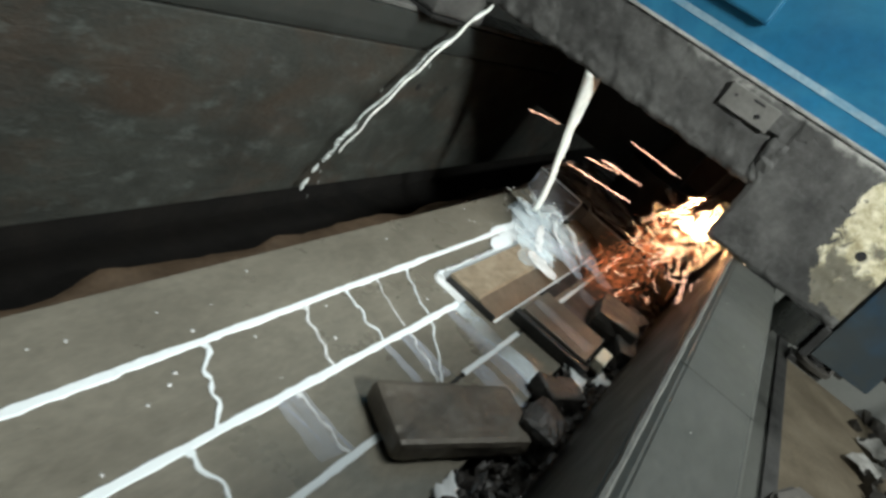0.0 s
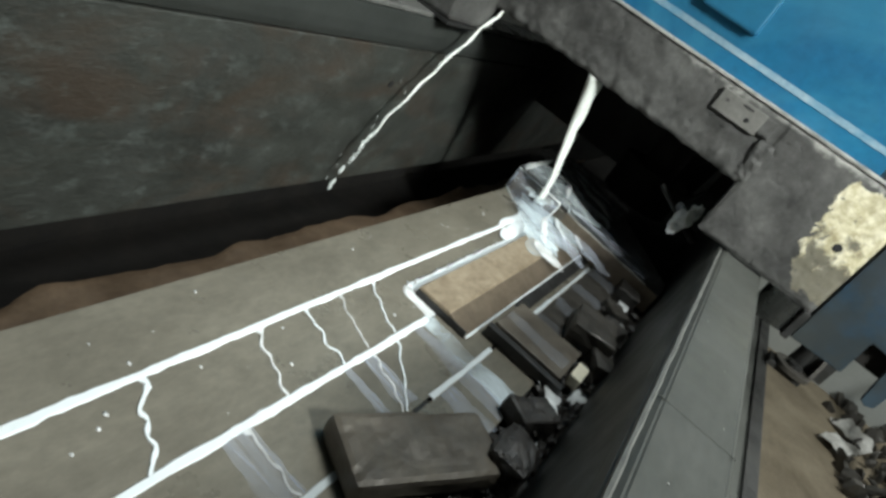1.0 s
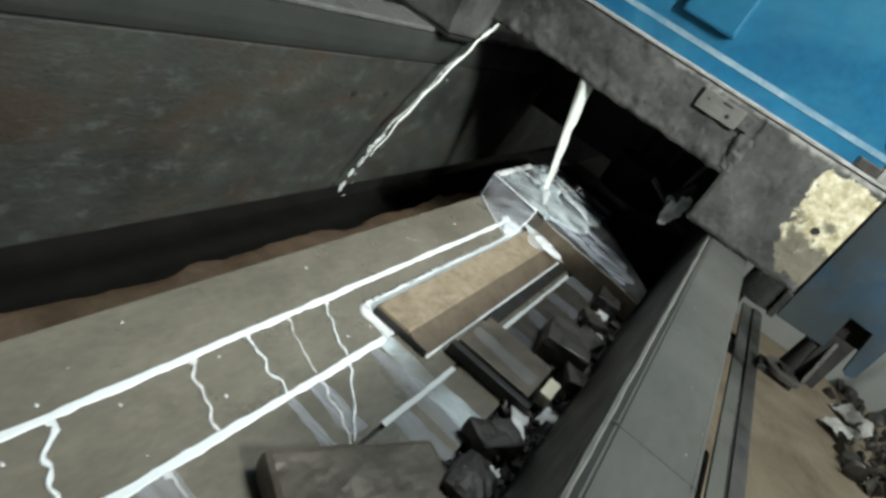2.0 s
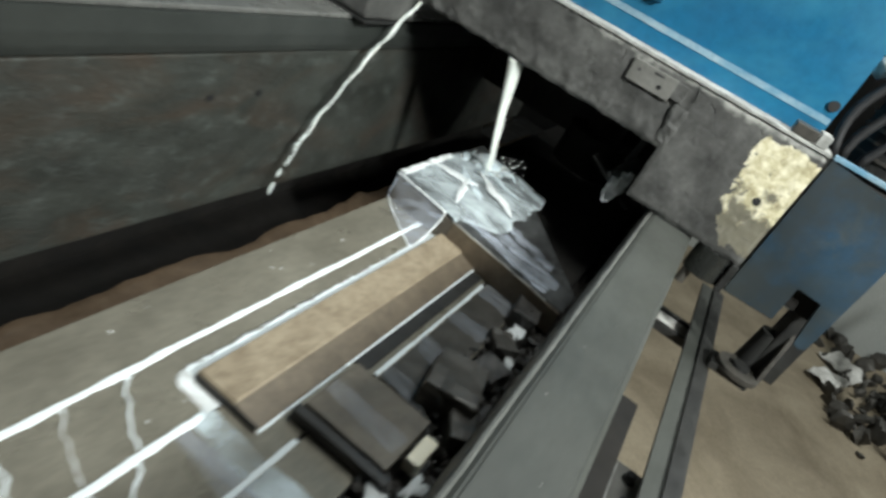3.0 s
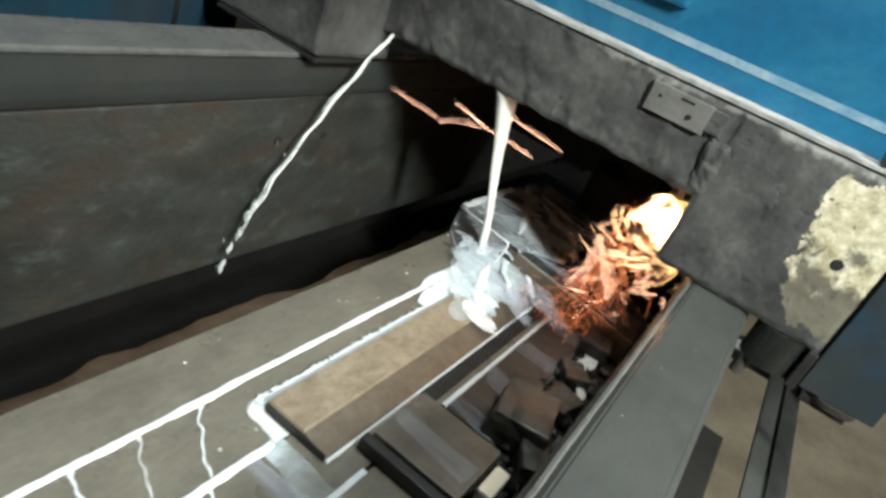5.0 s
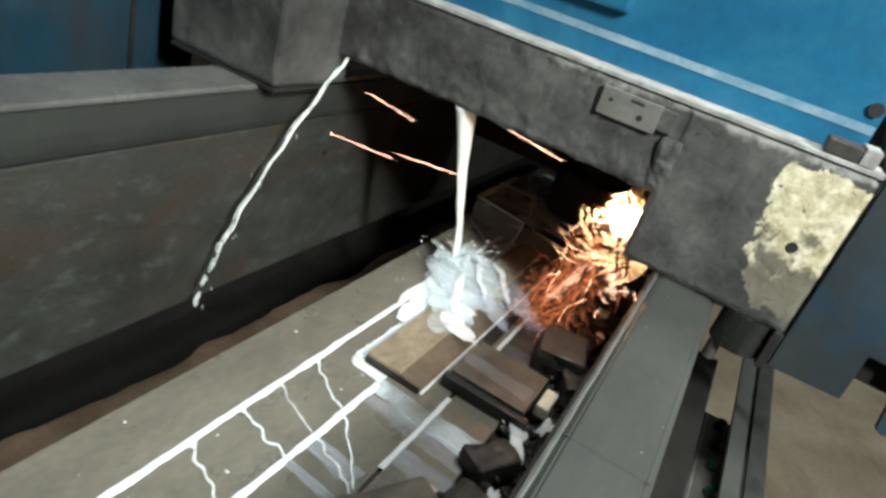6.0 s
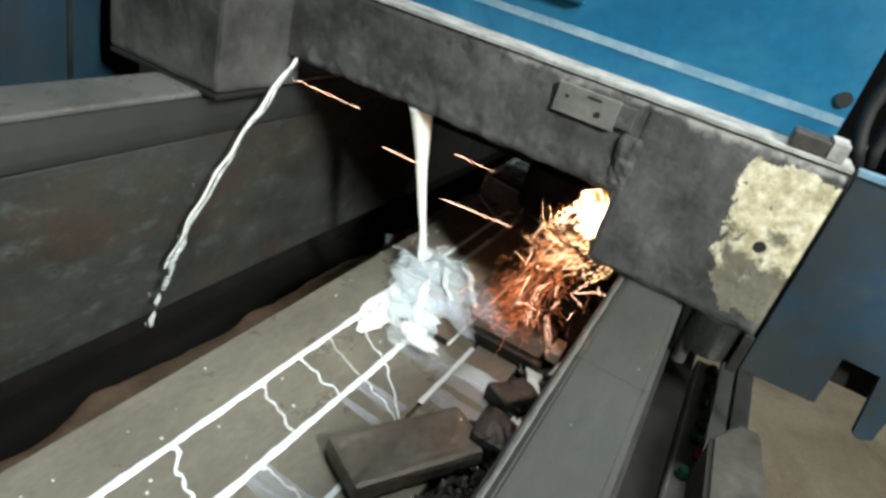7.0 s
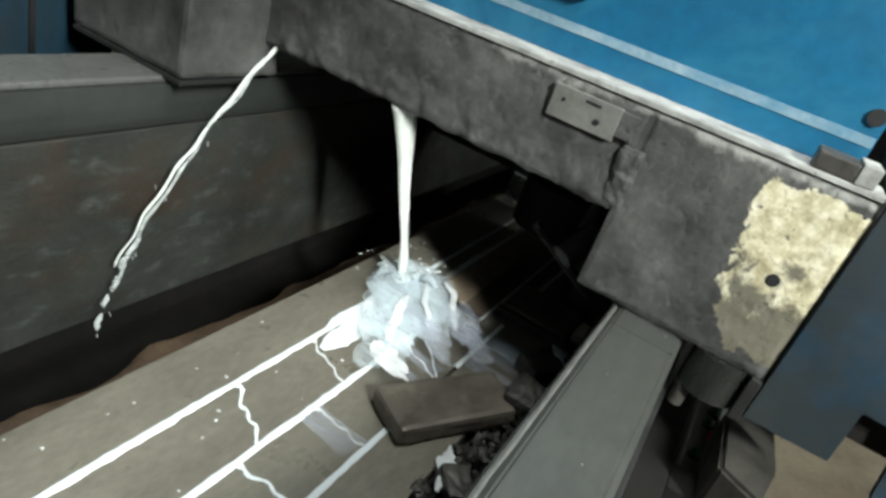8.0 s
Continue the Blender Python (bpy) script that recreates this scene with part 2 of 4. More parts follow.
def mesh_of(name, bm, material, smooth=False):
    me = bpy.data.meshes.new(name)
    bm.to_mesh(me)
    bm.free()
    for q in (material if isinstance(material, (list, tuple)) else [material]):
        me.materials.append(q)
    if smooth:
        me.polygons.foreach_set("use_smooth", [True] * len(me.polygons))
    return me


def part(name, bm, material, parent=None, label="", smooth=False):
    ob = new(name, mesh_of(name, bm, material, smooth))
    ob.parent = parent
    return tagged(ob, label) if label else ob


def thing(name, label, category, group="", kind=""):
    return tagged(new(name), label, category, group, kind)


def block(x0, x1, y0, y1, z0, z1, bevel=0.003, cuts=0, lump=0.0, seed=0.0, bm=None):
    """A bevelled block; cuts and lump give it an uneven, encrusted skin."""
    bm = bm or bmesh.new()
    made = bmesh.ops.create_cube(bm, size=1)["verts"]
    for v in made:
        v.co = Vector(((x0 + x1) / 2 + v.co.x * (x1 - x0), (y0 + y1) / 2 + v.co.y * (y1 - y0), (z0 + z1) / 2 + v.co.z * (z1 - z0)))
    edges = list({e for v in made for e in v.link_edges})
    if bevel:
        bmesh.ops.bevel(bm, geom=edges, offset=bevel, segments=2, affect="EDGES", profile=0.6)
    if cuts:
        for e in range(cuts):
            long = [q for q in bm.edges if q.calc_length() > (0.018 if lump > 0.003 else 0.035)]
            bmesh.ops.subdivide_edges(bm, edges=long, cuts=1, use_grid_fill=True)
        bm.normal_update()
        for v in bm.verts:
            v.co += v.normal * lump * (noise.fractal(v.co * 14 + Vector((seed, 0, 0)), 0.7, 2.2, 5))
    return bm


def prism(outline, axis, a, b, bevel=0.002):
    """An outline (two coordinates) pushed along an axis from a to b."""
    bm = bmesh.new()

    def at(p, d):
        return {"x": (d, p[0], p[1]), "y": (p[0], d, p[1]), "z": (p[0], p[1], d)}[axis]
    one = [bm.verts.new(at(p, a)) for p in outline]
    two = [bm.verts.new(at(p, b)) for p in outline]
    bm.faces.new(one), bm.faces.new(two[::-1])
    for i in range(len(outline)):
        j = (i + 1) % len(outline)
        bm.faces.new((one[i], two[i], two[j], one[j]))
    bmesh.ops.recalc_face_normals(bm, faces=bm.faces)
    if bevel:
        bmesh.ops.bevel(bm, geom=list(bm.edges), offset=bevel, segments=2, affect="EDGES")
    return bm


def rod(a, b, r0, r1=None, sides=24, bm=None, caps=True):
    bm = bm or bmesh.new()
    a, b = Vector(a), Vector(b)
    m = Matrix.Translation((a + b) / 2) @ (b - a).to_track_quat("Z", "Y").to_matrix().to_4x4()
    bmesh.ops.create_cone(bm, cap_ends=caps, segments=sides, radius1=r0, radius2=r0 if r1 is None else r1, depth=(b - a).length, matrix=m)
    return bm


def tube(path, radii, sides=8, bm=None, flat=1.0):
    """A tube of changing width along a path."""
    bm = bm or bmesh.new()
    rings = []
    for i, p in enumerate(path):
        d = (path[min(i + 1, len(path) - 1)] - path[max(i - 1, 0)]).normalized()
        u = d.cross(Vector((0.31, 0.9, 0.2))).normalized()
        w = d.cross(u)
        rings.append([bm.verts.new(p + (u * math.cos(k * 2 * math.pi / sides) + w * math.sin(k * 2 * math.pi / sides) * flat) * radii[i]) for k in range(sides)])
    for r, s in zip(rings, rings[1:]):
        for k in range(sides):
            bm.faces.new((r[k], r[(k + 1) % sides], s[(k + 1) % sides], s[k]))
    bm.faces.new(rings[0][::-1]), bm.faces.new(rings[-1])
    return bm


def ribbon(path, widths, height=0.0018, wobble=0.0, seed=0.0):
    """Liquid lying on a flat face: a low bead along a path in the plane, with uneven banks."""
    bm = bmesh.new()
    rows = []
    for i, p in enumerate(path):
        d = path[min(i + 1, len(path) - 1)] - path[max(i - 1, 0)]
        s = Vector((-d.y, d.x, 0)).normalized()
        a = widths[i] * (1 + wobble * noise.noise(p * 55 + Vector((seed, 0, 0))))
        b = widths[i] * (1 + wobble * noise.noise(p * 55 + Vector((0, seed, 5))))
        rows.append([bm.verts.new(q) for q in (p - s * a, p - s * a * 0.7 + Vector((0, 0, height)), p + s * b * 0.7 + Vector((0, 0, height)), p + s * b)])
    for r, q in zip(rows, rows[1:]):
        for k in range(3):
            bm.faces.new((r[k], r[k + 1], q[k + 1], q[k]))
    bmesh.ops.recalc_face_normals(bm, faces=bm.faces)
    return bm


def sheet(cx, cy, z, rx, ry, seed, height=0.002, turn=0.0, rough=0.35, n=40):
    """A thin puddle with an uneven rim."""
    bm = bmesh.new()
    c = bm.verts.new((cx, cy, z + height))
    rim, low = [], []
    for k in range(n):
        a = 2 * math.pi * k / n
        f = 1 + rough * noise.noise(Vector((math.cos(a) * 1.7 + seed, math.sin(a) * 1.7, seed)))
        x, y = rx * f * math.cos(a), ry * f * math.sin(a)
        x, y = x * math.cos(turn) - y * math.sin(turn), x * math.sin(turn) + y * math.cos(turn)
        rim.append(bm.verts.new((cx + x * 0.93, cy + y * 0.93, z + height)))
        low.append(bm.verts.new((cx + x, cy + y, z)))
    for k in range(n):
        j = (k + 1) % n
        bm.faces.new((c, rim[k], rim[j]))
        bm.faces.new((rim[k], low[k], low[j], rim[j]))
    bmesh.ops.recalc_face_normals(bm, faces=bm.faces)
    return bm


def skin(y0, y1, z0, z1, x, deep, crust, seed, cell=0.008):
    """A crusted cast face looking along -x: pitted all over, lumpiest along its lower edge."""
    bm = bmesh.new()
    ny, nz = int((y1 - y0) / cell), int((z1 - z0) / cell)
    grid = []
    for i in range(ny + 1):
        row = []
        for j in range(nz + 1):
            y, z = y0 + (y1 - y0) * i / ny, z0 + (z1 - z0) * j / nz
            p = Vector((y * 11 + seed, z * 11, seed))
            low = max(0.0, 1 - (z - z0) / 0.07)
            h = deep * noise.fractal(p, 0.8, 2.1, 5) + crust * low * max(0.0, noise.fractal(p * 2.2, 0.7, 2.1, 4) + 0.25)
            edge = min(i, ny - i, j, nz - j)
            drop = 0.006 * low * noise.fractal(p * 1.7 + Vector((3, 0, 0)), 0.8, 2, 4) if j == 0 else 0.0
            row.append(bm.verts.new((x - h if edge else x + 0.006, y, z + drop)))
        grid.append(row)
    for a, q in zip(grid, grid[1:]):
        for j in range(nz):
            bm.faces.new((a[j], a[j + 1], q[j + 1], q[j]))
    bmesh.ops.recalc_face_normals(bm, faces=bm.faces)
    return bm


def lumps(bm, count, box, size, seed, flat=0.7):
    """Broken crumbs scattered in a box."""
    rnd = random.Random(seed)
    for i in range(count):
        r = rnd.uniform(*size)
        at = Vector([rnd.uniform(a, b) for a, b in box])
        made = bmesh.ops.create_icosphere(bm, subdivisions=1, radius=r)["verts"]
        turn = Euler((rnd.uniform(0, 6), rnd.uniform(0, 6), rnd.uniform(0, 6))).to_matrix()
        for v in made:
            v.co = at + turn @ Vector((v.co.x * rnd.uniform(0.7, 1.5), v.co.y * rnd.uniform(0.6, 1.3), v.co.z * flat))
    return bm

# ---- the room ----
FLOOR_Z = 0.0


def room():
    bm = bmesh.new()
    bmesh.ops.create_grid(bm, x_segments=60, y_segments=60, size=6)
    for v in bm.verts:
        v.co.z = 0.006 * noise.fractal(v.co * 1.3, 1, 2, 3)
    tagged(part("floor", bm, FLOOR), "stained tan concrete workshop floor", "floor", kind="structure")
    for nm, b in (("wall_north", (-6, 6, 6, 6.2, 0, 4)), ("wall_south", (-6, 6, -6.2, -6, 0, 4)), ("wall_east", (6, 6.2, -6.2, 6.2, 0, 4)), ("wall_west", (-6.2, -6, -6.2, 6.2, 0, 4))):
        tagged(part(nm, block(*b, 0), CREAM), "plain pale plastered workshop wall", "wall", kind="structure")
    tagged(part("ceiling", block(-6.2, 6.2, -6.2, 6.2, 4, 4.2, 0), CREAM), "plain pale workshop ceiling", "ceiling", kind="structure")


room()

# ---- the grinder's table, which slides along x ----
LONG0, LONG1 = -2.2, 4.6
TABLE_S = [(0, 0), (0.5, -0.125), (1, -0.236), (1.5, -0.345), (2.0, -0.47), (2.5, -0.612), (2.75, -0.662), (2.95, -0.668), (3.2, -0.648), (3.5, -0.607),
           (4, -0.512), (4.5, -0.362), (4.7, -0.308), (5.2, -0.145), (5.8, 0.055), (6, 0.112), (6.5, 0.265), (7, 0.42), (7.5, 0.566), (8, 0.712)]
RIDERS = []


def rider(ob):
    RIDERS.append(ob)
    return ob


def table():
    t = rider(thing("grinder_table", "long sliding table of a surface grinder with splash walls", "machine table"))
    # magnetic chuck: steel strips with dark joints between
    edges = [0.849, 0.713, 0.577, 0.447, 0.33]
    for a, b in zip(edges, edges[1:]):
        part("chuck_strip", block(LONG0, LONG1, b + 0.0035, a - 0.0035, 0.8, 0.9, 0.002), CHUCK, t, "wet grey steel strip of the magnetic chuck")
    part("chuck_core", block(LONG0, LONG1, 0.332, 0.846, 0.6, 0.893, 0.002), BRASS_GAP, t)
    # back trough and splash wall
    # trough floor is black in colour for the wall's shade
    part("trough_floor", block(LONG0, LONG1, 0.1, 1.7, 0.4, 0.5, 0), SHADE_BLACK, t)
    w = part("splash_wall", block(LONG0, LONG1, 1.2, 1.24, 0.715, 1.176, 0.004), WALL, t, "grimy grey-green painted steel splash wall")
    part("upper_band", prism([(1.2, 1.18), (1.194, 1.2), (1.19, 1.23), (1.19, 1.277), (1.25, 1.277), (1.25, 1.18)], "x", LONG0, LONG1, 0.002), BAND, w, "smoother grey-green upper band")
    part("top_ledge", block(LONG0, LONG1, 1.196, 1.33, 1.278, 1.292, 0.005), LEDGE, w, "wet grey steel ledge")
    for x in (2.0, 2.17):
        part("bolt_hole", rod((x, 1.1985, 1.06), (x, 1.204, 1.06), 0.011, sides=20), RUBBER, w)
    # plate added as a black back for the shaded gap under the wall
    part("back_plate", block(LONG0, LONG1, 1.36, 1.4, 0.45, 1.2, 0), SHADE_BLACK, t)
    # near rail
    r = part("near_rail", prism([(0.07, 1.06), (0.07, 1.206), (0.082, 1.218), (0.19, 1.218), (0.209, 1.206), (0.215, 1.19), (0.232, 0.86), (0.17, 0.86), (0.15, 1.06)], "x", LONG0, LONG1, 0.003), RAIL, t, "dark grey painted steel side rail with flecks")
    for i, (x, y) in enumerate([(1.05, 0.152), (1.27, 0.1), (0.83, 0.12), (1.62, 0.17), (1.46, 0.118), (0.6, 0.155), (1.93, 0.13), (0.35, 0.11), (1.35, 0.085), (1.8, 0.16)]):
        part("coolant_fleck", sheet(x, y, 1.2185, 0.0014, 0.001, i * 3.1, 0.0006), DUSTY, r)
    part("worn_ridge", tube([Vector((LONG0 + 0.034 * k, 0.2035 + 0.0015 * noise.noise(Vector((k * 0.4, 0, 0))), 1.2105)) for k in range(200)], [0.0045 + 0.002 * noise.noise(Vector((k * 0.7, 3, 0))) for k in range(200)], 6), WORN, r, "pale worn ridge")
    part("rail_weld", block(1.217, 1.2195, 0.076, 0.2, 1.2175, 1.2186, 0), RAIL, r)
    part("side_skirt", block(LONG0, LONG1, 0.05, 0.075, 0.55, 1.1, 0.004), DARK, t)
    part("side_bar", prism([(-0.19, 0.86), (-0.19, 0.9), (-0.11, 0.9), (-0.11, 0.89), (-0.178, 0.888), (-0.178, 0.86)], "x", LONG0, 3.35, 0.001), RAIL, t, "long dark steel angle bar")
    part("bar_web", block(LONG0, 3.35, -0.2, -0.1905, 0.82, 0.9, 0.002), DARK, t)
    part("bar_dark_strip", block(LONG0, 3.34, -0.1895, -0.155, 0.9005, 0.908, 0.001), DARK, t, "black strip along the bar")
    part("side_box", block(0.3, 2.21, -0.032, 0.049, 0.6, 0.95, 0.004), SHADE_BLACK, t, "black oily side casing")
    p = part("tie_plate", block(2.885, 2.98, -0.178, 0.049, 0.85, 0.86, 0.002), PAPER, t, "pale tie plate between dark battens")
    for x in (2.86, 2.9805):
        part("batten", block(x, x + 0.024, -0.178, 0.049, 0.84, 0.868, 0.002), DARK, p)
    for x in (-1.4, 0.2):
        part("bar_stay", block(x, x + 0.05, -0.19, 0.06, 0.83, 0.86, 0.002), DARK, t)
    # button panel and trip block on the side
    p = part("button_panel", block(1.3, 2.2, -0.155, -0.068, 0.74, 0.8, 0.006), PLATE, t, "worn grey control panel")
    part("panel_seam", block(1.32, 2.19, -0.078, -0.074, 0.8, 0.803, 0.0005), DUSTY, p)
    for x, y, m, q in ((1.725, -0.132, RED, 0.016), (1.79, -0.112, GREEN, 0.012), (1.86, -0.122, GREEN, 0.014), (1.63, -0.1, GREEN, 0.013), (1.96, -0.11, GREEN, 0.01), (2.05, -0.112, RUBBER, 0.013), (2.15, -0.112, RUBBER, 0.013), (1.5, -0.11, RUBBER, 0.013)):
        b = part("button_collar", rod((x, y, 0.799), (x, y, 0.806), q * 1.25, sides=20), CHROME, p)
        part("button", rod((x, y, 0.806), (x, y, 0.826), q, q * 0.9, 20), m, b, "red push button" if m is RED else "")
    part("trip_block", prism([(1.2, -0.16), (1.24, -0.085), (1.44, -0.075), (1.53, -0.12), (1.535, -0.168), (1.33, -0.185)], "z", 0.95, 1.06, 0.008), IRON, t, "chunky dark steel trip dog")
    part("trip_arm", block(1.26, 1.34, -0.16, -0.033, 0.9, 0.949, 0.004), SHADE_BLACK, t)
    return t


table()


def mud_bed():
    """Wet mud lying in the trough behind the chuck, with a ragged far edge."""
    bm = bmesh.new()
    nx, ny = 240, 14
    grid = []
    for i in range(nx + 1):
        x = LONG0 + (LONG1 - LONG0) * i / nx
        far = 1.12 + 0.045 * noise.fractal(Vector((x * 3.1, 0, 2)), 1, 2, 4)
        row = []
        for j in range(ny + 1):
            f = j / ny
            y = 0.848 + (far - 0.848) * f
            z = 0.655 + 0.014 * noise.fractal(Vector((x * 9, y * 9, 0)), 1, 2, 4) - 0.14 * max(0, f - 0.9) / 0.1
            row.append(bm.verts.new((x, y, z)))
        grid.append(row)
    for a, b in zip(grid, grid[1:]):
        for j in range(ny):
            bm.faces.new((a[j], b[j], b[j + 1], a[j + 1]))
    ob = part("mud_bed", bm, MUD, None, "", True)
    rider(tagged(ob, "brown wet grinding mud lying in the back trough", "mud", kind="stuff"))
    heap = lumps(bmesh.new(), 26, ((1.2, 1.4), (0.87, 0.95), (0.655, 0.68)), (0.012, 0.03), 4)
    rider(tagged(part("mud_heap", heap, IRON, None, "", True), "small dark heap of swarf on the mud", "swarf", kind="stuff"))


mud_bed()


def front_swarf():
    """Black swarf and muck banked between the chuck's front and the rail."""
    bm = bmesh.new()
    nx, ny = 260, 12
    grid = []
    for i in range(nx + 1):
        x = LONG0 + (LONG1 - LONG0) * i / nx
        row = []
        for j in range(ny + 1):
            y = 0.225 + 0.12 * j / ny
            z = 0.872 + 0.03 * noise.fractal(Vector((x * 22, y * 22, 1)), 0.7, 2.1, 5) + (0.012 if j < 5 else 0)
            row.append(bm.verts.new((x, y, z - (0.05 if j == ny else 0))))
        grid.append(row)
    for a, b in zip(grid, grid[1:]):
        for j in range(ny):
            bm.faces.new((a[j], b[j], b[j + 1], a[j + 1]))
    lumps(bm, 420, ((0.5, 2.6), (0.235, 0.335), (0.875, 0.91)), (0.004, 0.016), 9)
    rider(tagged(part("swarf_bank", bm, SWARF), "black wet swarf banked against the side rail", "swarf", kind="stuff"))
    chips = bmesh.new()
    rnd = random.Random(3)
    for i in range(60):
        x, y = rnd.uniform(0.9, 2.5), rnd.uniform(0.24, 0.35)
        p = Vector((x, y, 0.905))
        path = [p + Vector((rnd.uniform(-0.012, 0.012), rnd.uniform(-0.01, 0.01), 0.003 * k)) for k in range(4)]
        tube(path, [0.0025] * 4, 5, chips)
    rider(tagged(part("bright_chips", chips, GLASSY), "bright wet steel chips among the swarf", "swarf", kind="stuff"))


def wet_pools():
    for i, (x, y, rx, ry, turn) in enumerate([(1.54, 0.285, 0.05, 0.016, 0.4), (1.62, 0.25, 0.035, 0.012, -0.2), (2.22, 0.3, 0.07, 0.018, 0.2), (2.1, 0.275, 0.03, 0.01, 0.6), (1.0, 0.31, 0.05, 0.018, 0.5), (1.36, 0.262, 0.03, 0.012, 0.0)]):
        bm = sheet(x, y, 0.909, rx, ry, i * 2.9 + 0.7, 0.004, turn, 0.9, 36)
        rider(tagged(part("coolant_pool", bm, SPLASH, None, "", True), "white coolant standing among the black swarf", "coolant", "coolant pools", "stuff"))


front_swarf()
wet_pools()


def work_pieces():
    # the blade being ground: flat bar with a bevelled front
    b = rider(thing("blade", "long brown steel knife lying flat on the chuck", "blade"))
    part("blade_body", prism([(0.64, 0.901), (0.64, 0.92), (0.638, 0.924), (0.556, 0.924), (0.553, 0.922), (0.553, 0.901)], "x", 1.5, 2.385, 0.0015), BLADE, b, "mottled brown blade top")
    part("cut_end", block(1.4965, 1.4995, 0.501, 0.639, 0.9015, 0.917, 0.001), DARK, b, "dark cut end")
    # bevel's darker brown includes the rail's shadow, put into the colour
    part("bevel", prism([(0.5525, 0.902), (0.5525, 0.922), (0.512, 0.91), (0.5, 0.906), (0.5, 0.902)], "x", 1.5, 2.36, 0.0008), BEVEL, b, "ground bevel, darkened partly for the rail's shadow")
    rider(tagged(part("dark_packing_bar", block(1.77, 2.34, 0.463, 0.4935, 0.9015, 0.9065, 0.001), DARK), "black steel packing strip beside the blade", "packing strip"))
    # the wet stop block beyond its end
    s = rider(thing("stop_block", "wide wet steel stop block under flowing coolant", "steel block"))
    # the slanting far side of the outline follows the head's shadow edge
    part("block_body", prism([(2.43, 0.236), (2.43, 0.846), (3.05, 0.846), (2.86, 0.5), (2.56, 0.236)], "z", 0.902, 0.978, 0.004), GLASSY, s)
    # added black plate covers the strips where the head's shadow falls
    part("shade_plate", block(2.6, 4.4, 0.262, 0.845, 0.9015, 0.93, 0.003), SHADE_BLACK, s, "black plate added for the shadow under the head")
    part("far_face", block(2.4245, 2.4295, 0.622, 0.842, 0.903, 0.974, 0.001), BLOCK, s)
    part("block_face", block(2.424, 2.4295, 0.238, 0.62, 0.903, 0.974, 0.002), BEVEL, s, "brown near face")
    # a pale tube stands for the light caught along the face's top edge
    part("lit_edge", tube([Vector((2.427, 0.62 - 0.0175 * k, 0.9765 + 0.001 * math.sin(k * 1.3))) for k in range(20)], [0.0022] * 20, 6), DUSTY, s, "pale line painted as the lit edge")
    # coolant washes over the half of the block below the jet, with a torn edge; its paleness also paints that half as
    # lit, up to the rail's shadow
    bm = bmesh.new()
    grid = []
    for i in range(61):
        f = i / 60
        x = 2.424 + 0.56 * f
        low = 0.615 - 0.11 * min(1, max(0, (x - 2.45) / 0.1)) + 0.018 * noise.fractal(Vector((x * 14, 3, 0)), 1, 2, 3)
        row = []
        for j in range(31):
            y = low + (0.85 - 0.2 * max(0, f - 0.75) - low) * j / 30
            h = 0.004 * noise.fractal(Vector((x * 9, y * 9, 4)), 1, 2, 2)
            row.append(bm.verts.new((x, y, 0.9795 if j in (0, 30) else 0.987 + h)))
        grid.append(row)
    for r0, r1 in zip(grid, grid[1:]):
        for q in range(30):
            bm.faces.new((r0[q], r1[q], r1[q + 1], r0[q + 1]))
    part("water_sheet", bm, GLAZE, s, "milky glassy coolant washing over the block", True)
    for i, (x, y0, y1, w0, w1) in enumerate([(2.5, 0.62, 0.3, 0.02, 0.03), (2.55, 0.5, 0.285, 0.028, 0.026), (2.62, 0.5, 0.33, 0.02, 0.024)]):
        path = [Vector((x + 0.012 * noise.noise(Vector((k * 0.25, i * 3.3, 2))) - 0.03 * k / 19, y0 + (y1 - y0) * k / 19, 0.9795 + 0.0011 * i)) for k in range(20)]
        part("water_sheet", ribbon(path, [w0 + (w1 - w0) * k / 19 for k in range(20)], 0.002, 0.5, i * 3.1), FILM, s)
    for i, (x0, y0, x1, y1, w) in enumerate([(2.62, 0.83, 2.68, 0.68, 0.02), (2.74, 0.78, 2.6, 0.62, 0.018), (2.78, 0.72, 2.66, 0.52, 0.022), (2.84, 0.76, 2.8, 0.56, 0.014), (2.68, 0.72, 2.48, 0.66, 0.012), (2.9, 0.82, 2.76, 0.8, 0.014)]):
        path = [Vector((x0 + (x1 - x0) * k / 23 + 0.015 * noise.noise(Vector((k * 0.16, i * 3.3, 2))), y0 + (y1 - y0) * k / 23 + 0.012 * noise.noise(Vector((k * 0.16, i * 3.3, 8))), 0.9925 + 0.0008 * i)) for k in range(24)]
        part("white_swirl", ribbon(path, [w * math.sin(math.pi * (k + 0.6) / 24.2) for k in range(24)], 0.002, 0.08, i * 1.7), WASH if i % 2 else SPLASH, s, "", True)
    foam = [Vector((2.428 + 0.0155 * k, 0.84 + 0.004 * noise.noise(Vector((k * 0.5, 0, 6))), 0.9885)) for k in range(22)]
    part("far_foam", ribbon(foam, [0.011 + 0.006 * noise.noise(Vector((k * 0.35, 2, 6))) for k in range(22)], 0.003, 0.3, 9), SPLASH, s, "white foam along the far edge")
    # a curved sheet of water runs off the block's far corner on to the chuck
    bm = bmesh.new()
    grid = []
    for a in range(15):
        y = 0.848 - 0.193 * a / 14
        row = []
        for q in range(11):
            f = q / 10
            out = 0.135 * f ** 1.9 * (a / 14) ** 0.8 + 0.002 * noise.noise(Vector((a * 0.4, q * 0.4, 1)))
            row.append(bm.verts.new((2.4225 - out, y, 0.985 - 0.0825 * f ** 0.8)))
        grid.append(row)
    for r0, r1 in zip(grid, grid[1:]):
        for q in range(10):
            bm.faces.new((r0[q], r1[q], r1[q + 1], r0[q + 1]))
